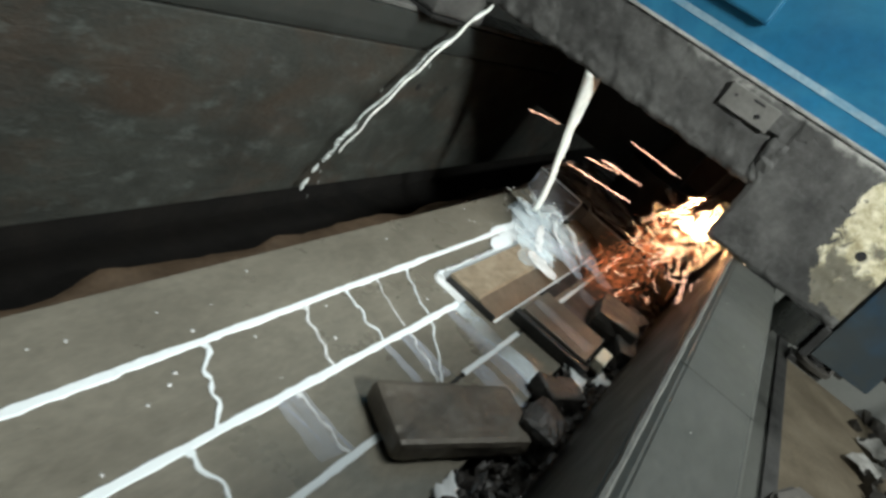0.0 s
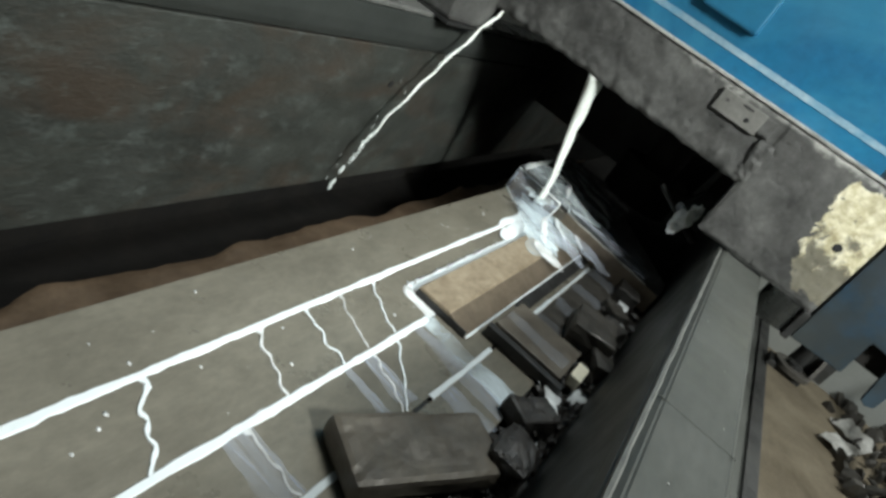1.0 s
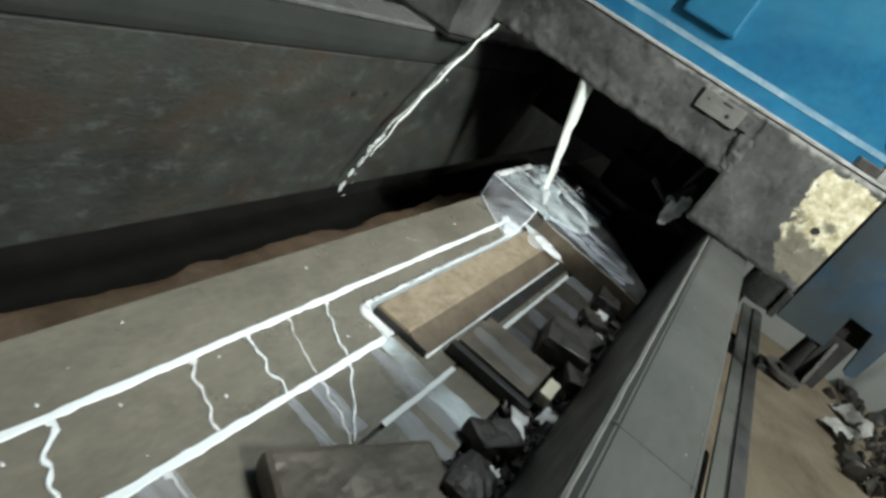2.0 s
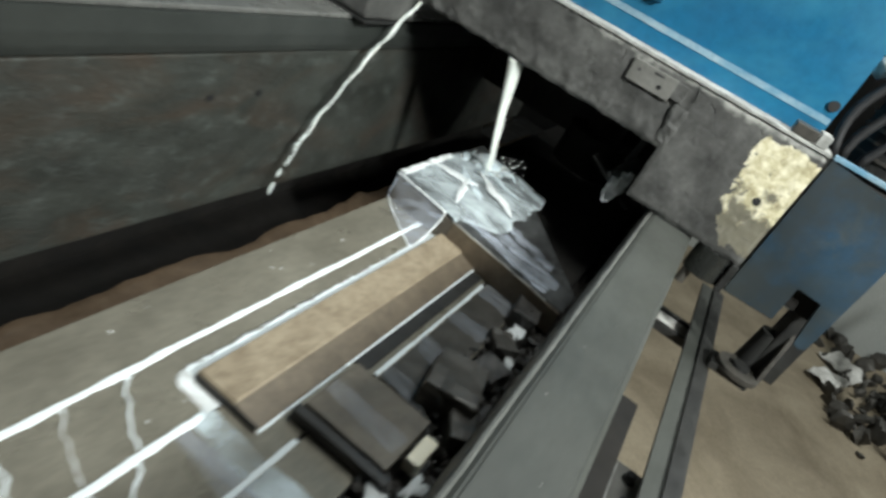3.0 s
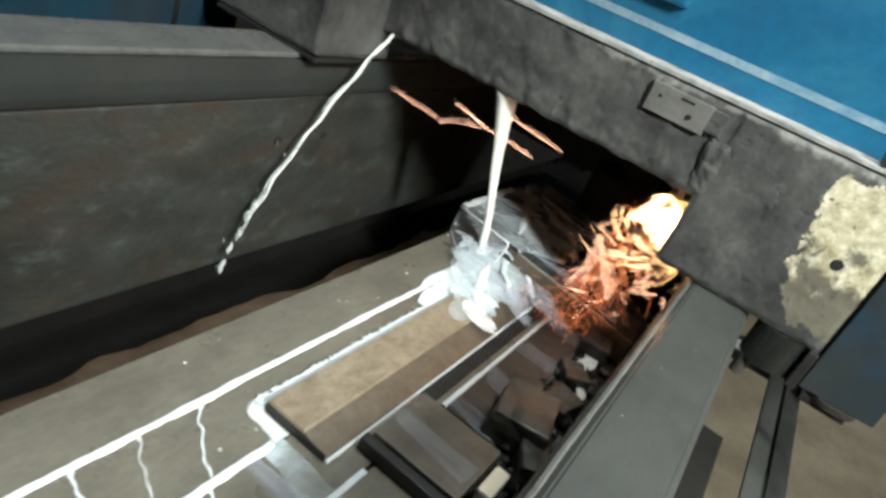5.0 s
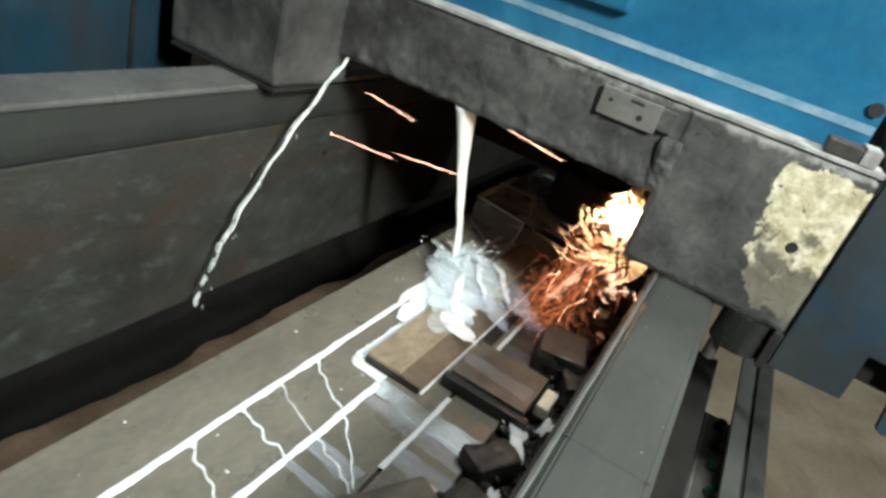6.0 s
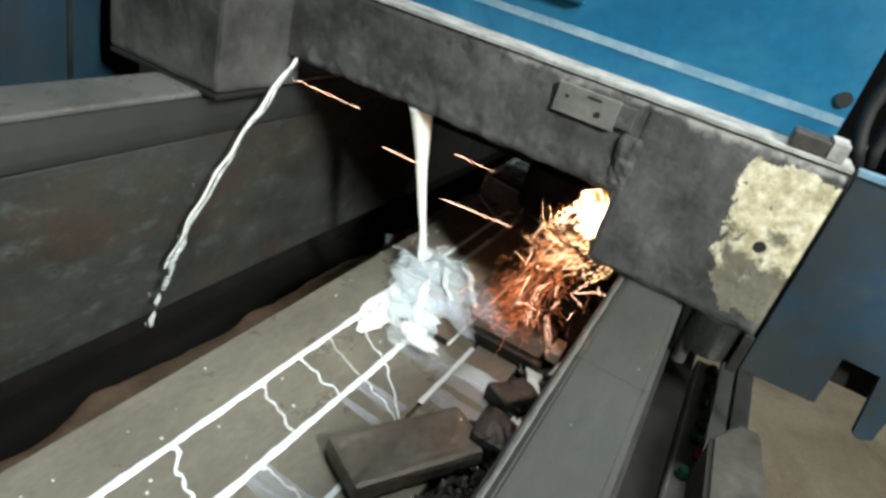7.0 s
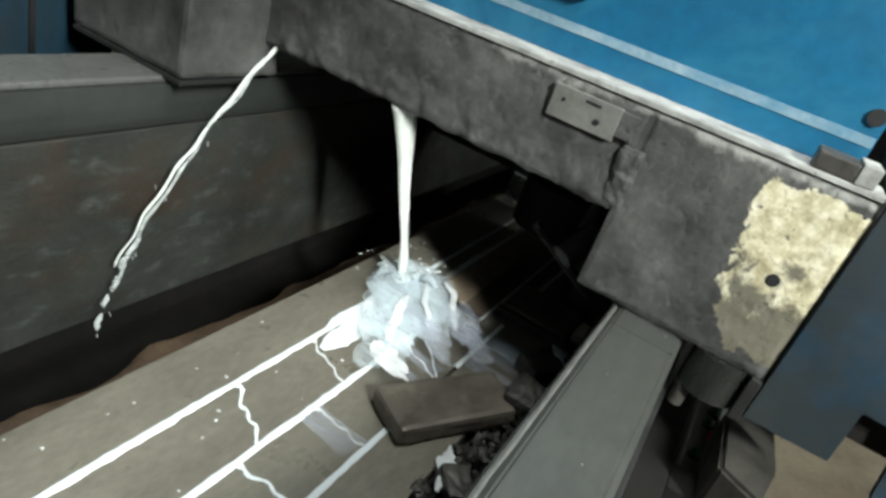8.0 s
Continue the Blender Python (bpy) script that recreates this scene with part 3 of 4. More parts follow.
    rims = [[v.co.copy() for v in grid[0]], [v.co.copy() for v in grid[-1]], [r0[-1].co.copy() for r0 in grid], [r0[0].co.copy() for r0 in grid]]
    part("water_skirt", bm, FILM, s, "clear sheet of water running down the face", True)
    for rim, wide in zip(rims, (0.002, 0.0024, 0.003, 0.003)):
        part("skirt_rim", tube(rim, [wide * (1 + 0.5 * noise.noise(Vector((k * 0.8, wide * 900, 0)))) for k in range(len(rim))], 7), SPLASH if wide > 0.0022 else FILM, s, "", True)
    # the block stands a little askew on the chuck
    for ob in s.children:
        for v in ob.data.vertices:
            v.co.x -= 0.2 * (0.85 - v.co.y)
    rider(tagged(part("wet_plate", block(1.78, 2.32, 0.336, 0.438, 0.9012, 0.9052, 0.001), IRON), "dark wet steel plate on the front strip", "steel plate"))
    # slab lying across the front strips
    m = Matrix.Translation((1.128, 0.392, 0.9)) @ Matrix.Rotation(radians(-30), 4, "Z")
    slab = block(-0.135, 0.15, -0.06, 0.062, 0.004, 0.046, 0.011, 4, 0.0032, 2)
    slab.transform(m)
    rider(tagged(part("steel_slab", slab, BLOCK), "rough brown steel slab lying askew on the chuck", "steel block"))
    lump = block(1.215, 1.31, 0.245, 0.315, 0.9, 0.965, 0.012, 3, 0.012, 7)
    rider(tagged(part("burnt_lump", lump, SWARF), "crusted black lump of slag beside the slab", "slag"))
    # clamp plate and its dark packing
    c = rider(thing("clamp_plate", "grey steel clamp plate with a dark packing bar", "clamp"))
    part("plate", block(1.585, 1.74, 0.3, 0.478, 0.915, 0.936, 0.003, 2, 0.0008, 1), BLOCK, c, "worn tan-grey plate")
    part("packing", block(1.562, 1.583, 0.285, 0.486, 0.902, 0.93, 0.003), DARK, c)
    part("foot", block(1.6, 1.73, 0.31, 0.47, 0.901, 0.9145, 0.002), DARK, c)
    rider(tagged(part("ivory_block", block(1.635, 1.71, 0.262, 0.292, 0.905, 0.935, 0.006, 1, 0.001, 3), IVORY), "small ivory plastic block wedged by the clamp", "block"))
    for i, (x, y, sx, sy, sz, rz) in enumerate([(1.86, 0.315, 0.13, 0.11, 0.085, 12), (1.43, 0.3, 0.1, 0.06, 0.05, -30), (1.78, 0.25, 0.07, 0.05, 0.055, 25), (1.99, 0.285, 0.08, 0.07, 0.05, -12), (2.12, 0.3, 0.07, 0.06, 0.045, 35), (2.3, 0.31, 0.12, 0.07, 0.06, 8), (0.98, 0.28, 0.07, 0.05, 0.04, 40)]):
        k = block(-sx / 2, sx / 2, -sy / 2, sy / 2, 0.0, sz * 0.85, 0.004, 2, 0.007, i * 2.7)
        k.transform(Matrix.Translation((x, y, 0.895)) @ Matrix.Rotation(radians(rz), 4, "Z"))
        rider(tagged(part("steel_offcut", k, SWARF if i % 2 else IRON), "dark crusted steel offcut beside the chuck", "offcut", "offcuts along the chuck"))


work_pieces()


def lying_coolant():
    """White coolant in the joints, round the blade and in runnels over the strips."""
    top = 0.9005
    xs = [LONG0 + (LONG1 - LONG0) * i / 420 for i in range(421)]
    for y, w, a, b in ((0.713, 0.0068, LONG0, 4.4), (0.577, 0.0075, LONG0, 1.46), (0.447, 0.0066, LONG0, 1.05), (0.447, 0.006, 1.27, 1.55), (0.447, 0.005, 1.77, 2.33)):
        path = [Vector((x, y + 0.0015 * noise.noise(Vector((x * 9, y * 50, 0))), top)) for x in xs if a <= x <= b]
        ob = part("coolant_line", ribbon(path, [w * (1 + 0.25 * noise.noise(p * 12)) for p in path], 0.0022, 0.35, y * 7), COOLANT)
        rider(tagged(ob, "white coolant standing in a chuck joint", "coolant", "coolant lines", "stuff"))
    pts = []
    for i in range(150):
        x = 2.42 - 0.92 * i / 149
        pts.append(Vector((x, 0.654 + 0.003 * noise.noise(Vector((x * 20, 0, 0))), top + 0.0006)))
    corner = [pts[-1].copy()]
    for k in range(1, 9):
        a = k / 8 * math.pi / 2
        corner.append(Vector((1.5 - 0.018 * math.sin(a), 0.654 - 0.018 * (1 - math.cos(a)), top + 0.0006)))
    corner += [Vector((1.482 - 0.0004 * k, 0.63 - 0.007 * k, top + 0.0006)) for k in range(1, 9)]
    ob = part("coolant_bank", ribbon(pts, [(0.0115 if p.x < 2.0 else 0.0105) + 0.004 * noise.noise(p * 14) for p in pts], 0.004, 0.18, 3), COOLANT)
    rider(tagged(ob, "white coolant banked along the blade's back edge", "coolant", kind="stuff"))
    ob = part("coolant_corner", ribbon(corner, [0.0135 + 0.003 * noise.noise(p * 30) for p in corner], 0.003, 0.2, 5), SPLASH)
    rider(tagged(ob, "cloudy coolant curling round the blade's end", "coolant", kind="stuff"))
    froth = bmesh.new()
    rnd = random.Random(23)
    for i in range(150):
        x = rnd.uniform(1.5, 1.9) if i % 3 else rnd.uniform(1.5, 2.4)
        made = bmesh.ops.create_icosphere(froth, subdivisions=1, radius=rnd.uniform(0.0012, 0.0038))["verts"]
        for v in made:
            v.co = Vector((v.co.x * 1.4 + x, 0, v.co.z * 0.6 + top + 0.001)) + Vector((0, v.co.y + 0.664 + rnd.gauss(0, 0.003), 0))
    rider(tagged(part("coolant_froth", froth, COOLANT, None, "", True), "fine white froth along the coolant bank", "coolant", kind="stuff"))
    edge = [Vector((2.42 - 0.92 * i / 80, 0.4985, top)) for i in range(81)]
    rider(tagged(part("coolant_bead", ribbon(edge, [0.0035] * 81, 0.004, 0.4, 8), COOLANT), "white bead of coolant under the bevel", "coolant", kind="stuff"))
    for i, (x, y0, y1, w, lean) in enumerate([(0.885, 0.708, 0.582, 0.0042, 0.07), (1.09, 0.708, 0.582, 0.0034, 0.045), (1.213, 0.708, 0.582, 0.003, 0.03), (1.31, 0.708, 0.585, 0.0024, 0.05), (1.42, 0.708, 0.585, 0.0026, 0.075), (0.95, 0.572, 0.455, 0.0034, 0.004), (1.335, 0.572, 0.455, 0.003, 0.12), (1.258, 0.572, 0.455, 0.0028, 0.05), (0.762, 0.572, 0.45, 0.0045, 0.0), (0.66, 0.44, 0.34, 0.003, 0.02)]):
        path = []
        for k in range(24):
            f = k / 23
            path.append(Vector((x - lean * f + 0.016 * noise.noise(Vector((f * 4.5, i * 5.3, 0))), y0 + (y1 - y0) * f, top + 0.0004)))
        wid = [w * (1.6 if k < 2 else 0.75) * (1 + 0.7 * noise.noise(Vector((k * 0.5, i, 4)))) for k in range(24)]
        ob = part("coolant_runnel", ribbon(path, wid, 0.0014, 0.4, i), SPLASH if i % 2 else COOLANT)
        rider(tagged(ob, "wavy white runnel of coolant across a chuck strip", "coolant", "coolant runnels", "stuff"))
    for i, (x, y0, y1, w0, w1, z) in enumerate([(1.455, 0.585, 0.33, 0.022, 0.034, top), (1.41, 0.57, 0.335, 0.014, 0.03, top), (1.24, 0.572, 0.462, 0.018, 0.024, top), (1.18, 0.572, 0.46, 0.008, 0.012, top), (0.935, 0.572, 0.46, 0.028, 0.03, top), (1.655, 0.475, 0.31, 0.02, 0.026, 0.9365), (1.81, 0.44, 0.335, 0.02, 0.026, 0.9052), (1.95, 0.438, 0.337, 0.03, 0.035, 0.9052), (2.12, 0.438, 0.337, 0.03, 0.03, 0.9052), (2.3, 0.438, 0.337, 0.04, 0.04, 0.9052), (1.33, 0.44, 0.335, 0.025, 0.03, top)]):
        path = [Vector((x + 0.008 * noise.noise(Vector((k * 0.2, i * 3.7, 0))) - 0.01 * k / 15, y0 + (y1 - y0) * k / 15, z + 0.0003)) for k in range(16)]
        ob = part("coolant_film", ribbon(path, [w0 + (w1 - w0) * k / 15 for k in range(16)], 0.0009, 0.12, i * 2.2), WASH if i == 0 else VEIL if z > 0.901 else FILM)
        rider(tagged(ob, "thin cloudy film of coolant running over dark steel", "coolant", "coolant films", "stuff"))
    rnd = random.Random(11)
    drops = bmesh.new()
    for i in range(38):
        x, y = rnd.uniform(0.1, 2.4), rnd.choice((rnd.uniform(0.725, 0.84), rnd.uniform(0.59, 0.7)))
        r = rnd.uniform(0.0008, 0.0032)
        made = bmesh.ops.create_icosphere(drops, subdivisions=1, radius=r)["verts"]
        for v in made:
            v.co = Vector((v.co.x * rnd.uniform(0.8, 1.3) + x, v.co.y * rnd.uniform(0.8, 2.2) + y, v.co.z * 0.35 + top))
    rider(tagged(part("coolant_drops", drops, SPLASH, None, "", True), "scattered white coolant drops on the chuck", "coolant", kind="stuff"))


lying_coolant()

# ---- the grinding head, which stands still ----


SPRAYS = []


def head():
    h = thing("grinding_head", "grey and blue grinding head spanning the table", "grinding head")
    part("front_beam", block(2.0025, 2.12, 0.27, 1.42, 1.384, 1.572, 0.004), HEAD, h, "encrusted grey cast beam")
    part("beam_crust", skin(0.291, 1.42, 1.379, 1.5715, 2.0005, 0.0045, 0.012, 1.0), HEAD, h, "", True)
    # core coloured black for the shaded pocket under the beam
    part("beam_core", block(2.12, 3.0, -0.06, 1.42, 1.385, 1.56, 0), SHADE_BLACK, h)
    e = part("end_block", block(2.002, 2.12, -0.073, 0.29, 1.222, 1.57, 0.004), HEAD, h, "grey end block with paint worn to cream")
    part("end_crust", skin(-0.0725, 0.2905, 1.222, 1.571, 1.9995, 0.0016, 0.004, 4.0), HEAD, h, "", True)
    part("bolt_hole", rod((1.9975, 0, 1.394), (2.01, 0, 1.394), 0.011, sides=24), RUBBER, e)
    part("crust", block(1.994, 2.05, 0.272, 0.318, 1.385, 1.5, 0.012, 5, 0.007, 14), HEAD, h, "black crusted swarf")
    part("end_core", block(2.12, 2.32, -0.06, 0.29, 1.224, 1.384, 0), DARK, h)
    part("ledge", block(1.997, 2.0995, -0.072, 1.42, 1.573, 1.582, 0.0015), DUSTY, h, "dusty pale ledge with worn edge")
    f = part("foot_block", block(1.783, 2.06, 1.149, 1.5, 1.3, 1.75, 0.012, 3, 0.004, 6), HEAD, h, "grimy grey cast foot")
    part("foot_lip", block(1.779, 1.99, 1.145, 1.49, 1.288, 1.299, 0.003), DARK, f)
    c = part("cover", prism([(2.1, 1.579), (2.1, 2.7), (3.2, 2.7), (3.2, 1.579)], "y", -0.03, 1.6, 0.002), BLUE, h, "bright blue painted sheet cover")
    part("stripe", block(2.0985, 2.105, -0.028, 1.598, 1.628, 1.645, 0.0006), STRIPE, c, "pale scuffed crease line")
    part("cover_lug", block(2.072, 2.099, 0.5, 0.67, 1.69, 1.95, 0.008), BLUE, c)
    part("cover_hole", rod((2.094, -0.012, 1.675), (2.101, -0.012, 1.675), 0.014, sides=24), RUBBER, c)
    k = part("bracket", block(1.988, 1.9985, 0.338, 0.468, 1.494, 1.553, 0.002, 2, 0.0006, 2), PLATE, h, "flat grey steel bracket plate")
    for y, z, r in ((0.375, 1.515, 0.006), (0.444, 1.53, 0.0035)):
        part("bracket_hole", rod((1.9865, y, z), (1.989, y, z), r, sides=20), RUBBER, k)
    part("bracket_slot", block(1.9868, 1.989, 0.375, 0.405, 1.54, 1.545, 0.001), RUBBER, k)
    part("bracket_tab", block(1.99, 1.999, 0.305, 0.34, 1.505, 1.55, 0.002), HEAD, k)
    part("lug", block(2.0, 2.07, -0.02, 0.042, 1.583, 1.612, 0.004), IRON, h, "dark square lug on the ledge")
    part("lug_cap", block(1.998, 2.075, -0.05, -0.021, 1.583, 1.616, 0.003), DUSTY, h)
    # right side panel with its notch
    part("side_panel", prism([(-0.076, 1.575), (-0.076, 1.145), (-0.222, 1.15), (-0.219, 1.258), (-0.284, 1.256), (-0.302, 1.128), (-0.318, 1.12), (-0.338, 1.13), (-0.345, 1.5), (-0.33, 1.545)], "x", 1.994, 2.006, 0.002), BLUE_DIRTY, h, "dirty blue sheet side panel with a notch")
    # the dark behind the notch is shade put into the colour
    part("panel_back", block(2.03, 2.5, -0.33, -0.082, 1.19, 1.54, 0.004), SHADE_BLACK, h)
    part("panel_edge", block(1.99, 2.012, -0.34, -0.076, 1.5755, 1.588, 0.002), STRIPE, h)
    b = part("boss", rod((2.045, -0.006, 1.136), (2.045, -0.006, 1.221), 0.056, sides=48), CHROME, h, "round bright steel boss")
    part("boss_pin", rod((2.02, 0.03, 1.09), (2.02, 0.03, 1.136), 0.014, sides=20), IRON, b)
    part("boss_ear", block(1.995, 2.09, -0.075, -0.055, 1.13, 1.221, 0.003), DARK, h)
    # wheel and its guard, coloured near black for the shade under the head
    part("wheel", rod((2.74, 0.53, 1.01), (2.74, 0.53, 1.16), 0.14, sides=64), SHADE_BLACK, h, "cup grinding wheel coloured black for the shade")
    part("spindle", rod((2.74, 0.53, 1.16), (2.74, 0.53, 1.384), 0.07, sides=32), SHADE_BLACK, h)
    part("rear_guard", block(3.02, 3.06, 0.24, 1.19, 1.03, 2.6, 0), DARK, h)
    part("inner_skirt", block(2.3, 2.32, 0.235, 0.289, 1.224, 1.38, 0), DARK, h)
    # black colour keeps the bar in shade until sparks light it
    part("guide_bar", rod((2.14, 0.44, 1.235), (2.1, 0.265, 1.16), 0.012, sides=8), SHADE_BLACK, h, "steel guide bar coloured black for the shade")
    # coolant nozzle seen in the pocket
    n = part("nozzle", rod((2.15, 0.315, 1.27), (2.09, 0.35, 1.215), 0.031, 0.026, 32), GLASSY, h, "wet bright nozzle")
    bm = bmesh.new()
    rnd = random.Random(31)
    bmesh.ops.create_icosphere(bm, subdivisions=4, radius=1)
    for v in bm.verts:
        q = 1 + 0.5 * noise.fractal(v.co * 2.1 + Vector((3, 1, 0)), 0.8, 2, 3)
        v.co = Vector((2.08 + v.co.x * 0.016 * q, 0.33 - v.co.z * 0.012 + v.co.y * 0.024 * q, 1.205 + v.co.z * 0.05 * q))
    SPRAYS.append(tagged(part("nozzle_spray", bm, SPLASH, n, "white spray from the nozzle", True), kind="stuff"))
    part("nozzle_pipe", rod((2.16, 0.345, 1.262), (2.2, 0.33, 1.384), 0.015, sides=18), DARK, n)
    return h


head()


def column():
    c = thing("machine_column", "tall dark blue machine column behind the splash wall", "machine column")
    part("column_body", block(0.2, 1.98, 1.62, 2.4, 0.0, 3.0, 0.02), COLUMN, c, "dark blue painted casting")
    part("column_seam", block(1.76, 1.772, 1.612, 1.62, 0.1, 2.9, 0.001), DARK, c)
    b = thing("machine_bed", "dark cast-iron bed under the sliding table", "machine bed")
    part("bed_casting", block(-3.2, 5.2, 0.2, 1.5, 0.0, 0.39, 0.02), DARK, b)
    k = thing("rear_wall_plate", "dark plate closing the far end of the machine", "machine plate")
    part("plate_sheet", block(5.3, 5.35, -0.05, 1.6, 0, 2.5, 0.01), DARK, k)


column()


def beside_the_head():
    """Hoses and a motor in the dark gap beside the blue cover."""
    # added plate whose black colour stands for the gap's shade
    g = thing("gap_plate", "black plate added for the darkness behind the motor", "machine plate")
    part("plate_sheet", block(2.6, 2.62, -0.75, -0.04, 1.55, 2.7, 0.003), SHADE_BLACK, g)
    m = thing("motor", "black motor with hoses beside the blue cover", "motor")
    part("motor_body", rod((2.36, -0.26, 1.56), (2.36, -0.26, 1.95), 0.12, sides=40), DARK, m)
    for k in range(9):
        part("fin", rod((2.36, -0.26, 1.6 + k * 0.035), (2.36, -0.26, 1.608 + k * 0.035), 0.127, sides=40), IRON, m)
    for i in range(3):
        path = [Vector((2.2 + 0.03 * i, -0.1 - 0.05 * i + 0.03 * math.sin(f * 0.5 + i), 1.56 + 0.035 * f)) for f in range(14)]
        part("hose", tube(path, [0.014] * 14, 12), RUBBER, m, "black ribbed hose", True)
    part("pale_rag", lumps(bmesh.new(), 8, ((2.2, 2.24), (-0.12, -0.06), (1.78, 1.84)), (0.018, 0.03), 5), PAPER, m, "crumpled pale rag", True)


beside_the_head()


def stop_lever():
    """A dark lever with a round foot, carried on the table's side bar."""
    f = rider(thing("stop_lever", "black iron lever with a round foot on the side bar", "lever"))
    part("arm", block(2.7, 2.79, -0.31, -0.185, 0.909, 0.932, 0.003), DARK, f)
    part("disc", rod((2.74, -0.265, 0.932), (2.74, -0.265, 0.948), 0.067, sides=40), IRON, f)
    part("hub", rod((2.74, -0.265, 0.948), (2.74, -0.265, 0.96), 0.027, sides=32), DARK, f)
    part("collar", rod((2.82, -0.292, 0.94), (2.82, -0.292, 1.067), 0.045, 0.038, 32), DARK, f)
    part("post", block(2.776, 2.902, -0.373, -0.292, 0.94, 1.21, 0.007), DARK, f)
    part("gusset", prism([(2.731, 0.948), (2.821, 0.948), (2.803, 1.21)], "y", -0.332, -0.319, 0.0015), IRON, f)


stop_lever()


def floor_things():
    for i in range(2):
        rnd = random.Random(40 + i)
        bm = bmesh.new()
        bmesh.ops.create_grid(bm, x_segments=14, y_segments=10, size=0.1)
        for v in bm.verts:
            v.co.x *= 1.6
            v.co.z = 0.05 + 0.06 * noise.fractal(v.co * 6 + Vector((i * 9, 0, 0)), 1, 2, 3)
        bmesh.ops.solidify(bm, geom=list(bm.faces), thickness=0.003)
        bm.transform(Matrix.Translation((5.0 + 0.35 * i, -1.45 - 0.12 * i + rnd.uniform(-0.1, 0.1), 0)) @ Matrix.Rotation(rnd.uniform(0, 3), 4, "Z"))
        tagged(part("crumpled_sheet", bm, PAPER, None, "", True), "crumpled white sheet lying on the floor", "sheet", "sheets on the floor")
    bm = lumps(bmesh.new(), 130, ((4.2, 6.0), (-2.6, -1.4), (0.0, 0.06)), (0.02, 0.09), 21, 0.4)
    tagged(part("scrap_pile", bm, IRON), "pile of dark scrap metal on the floor", "scrap", kind="stuff")
    r = thing("scrap_frame", "rusty orange-brown angle frame among the scrap", "frame")
    part("frame_leg", block(4.4, 4.46, -1.9, -1.84, 0, 1.1, 0.004), MUD, r)
    part("frame_top", block(4.4, 5.4, -1.9, -1.84, 1.1, 1.15, 0.004), MUD, r)
    tagged(part("drum", rod((4.9, -2.2, 0), (4.9, -2.2, 0.75), 0.28, sides=40), DARK), "dark oil drum standing by the scrap", "drum")


floor_things()

# ---- falling coolant ----
SWINGS = []
SPLASHES = []


def wash(cx, cy, z, rx, ry, seed, turn, ripple, spokes=56, rings=10):
    """A rippled sheet of running coolant with a torn rim."""
    bm = bmesh.new()
    mid = bm.verts.new((cx, cy, z + ripple))
    grid = []
    for i in range(spokes):
        a = 2 * math.pi * i / spokes
        out = 1 + 0.5 * noise.fractal(Vector((math.cos(a) * 1.5 + seed, math.sin(a) * 1.5, seed)), 0.8, 2.0, 4)
        row = []
        for j in range(1, rings + 1):
            f = j / rings
            x, y = rx * out * f * math.cos(a), ry * out * f * math.sin(a)
            x, y = cx + x * math.cos(turn) - y * math.sin(turn), cy + x * math.sin(turn) + y * math.cos(turn)
            lift = ripple * (1 - f * f) * (1 + 0.9 * noise.noise(Vector((x * 16, y * 30, seed))))
            row.append(bm.verts.new((x, y, z + lift)))
        grid.append(row)
    for i in range(spokes):
        r0, r1 = grid[i], grid[(i + 1) % spokes]
        bm.faces.new((mid, r0[0], r1[0]))
        for j in range(rings - 1):
            bm.faces.new((r0[j], r0[j + 1], r1[j + 1], r1[j]))
    bmesh.ops.recalc_face_normals(bm, faces=bm.faces)
    return bm


def fall(a, b, sag, n=36):
    """A jet's path from the nozzle a to the foot b: it runs level first, then drops."""
    a, b = Vector(a), Vector(b)
    out = []
    for i in range(n):
        f = i / (n - 1)
        p = a.lerp(b, f)
        g = 1 - (1 - f) ** sag if sag > 1 else f ** sag
        out.append(Vector((a.x + (b.x - a.x) * g, a.y + (b.y - a.y) * g, p.z)))
    return out


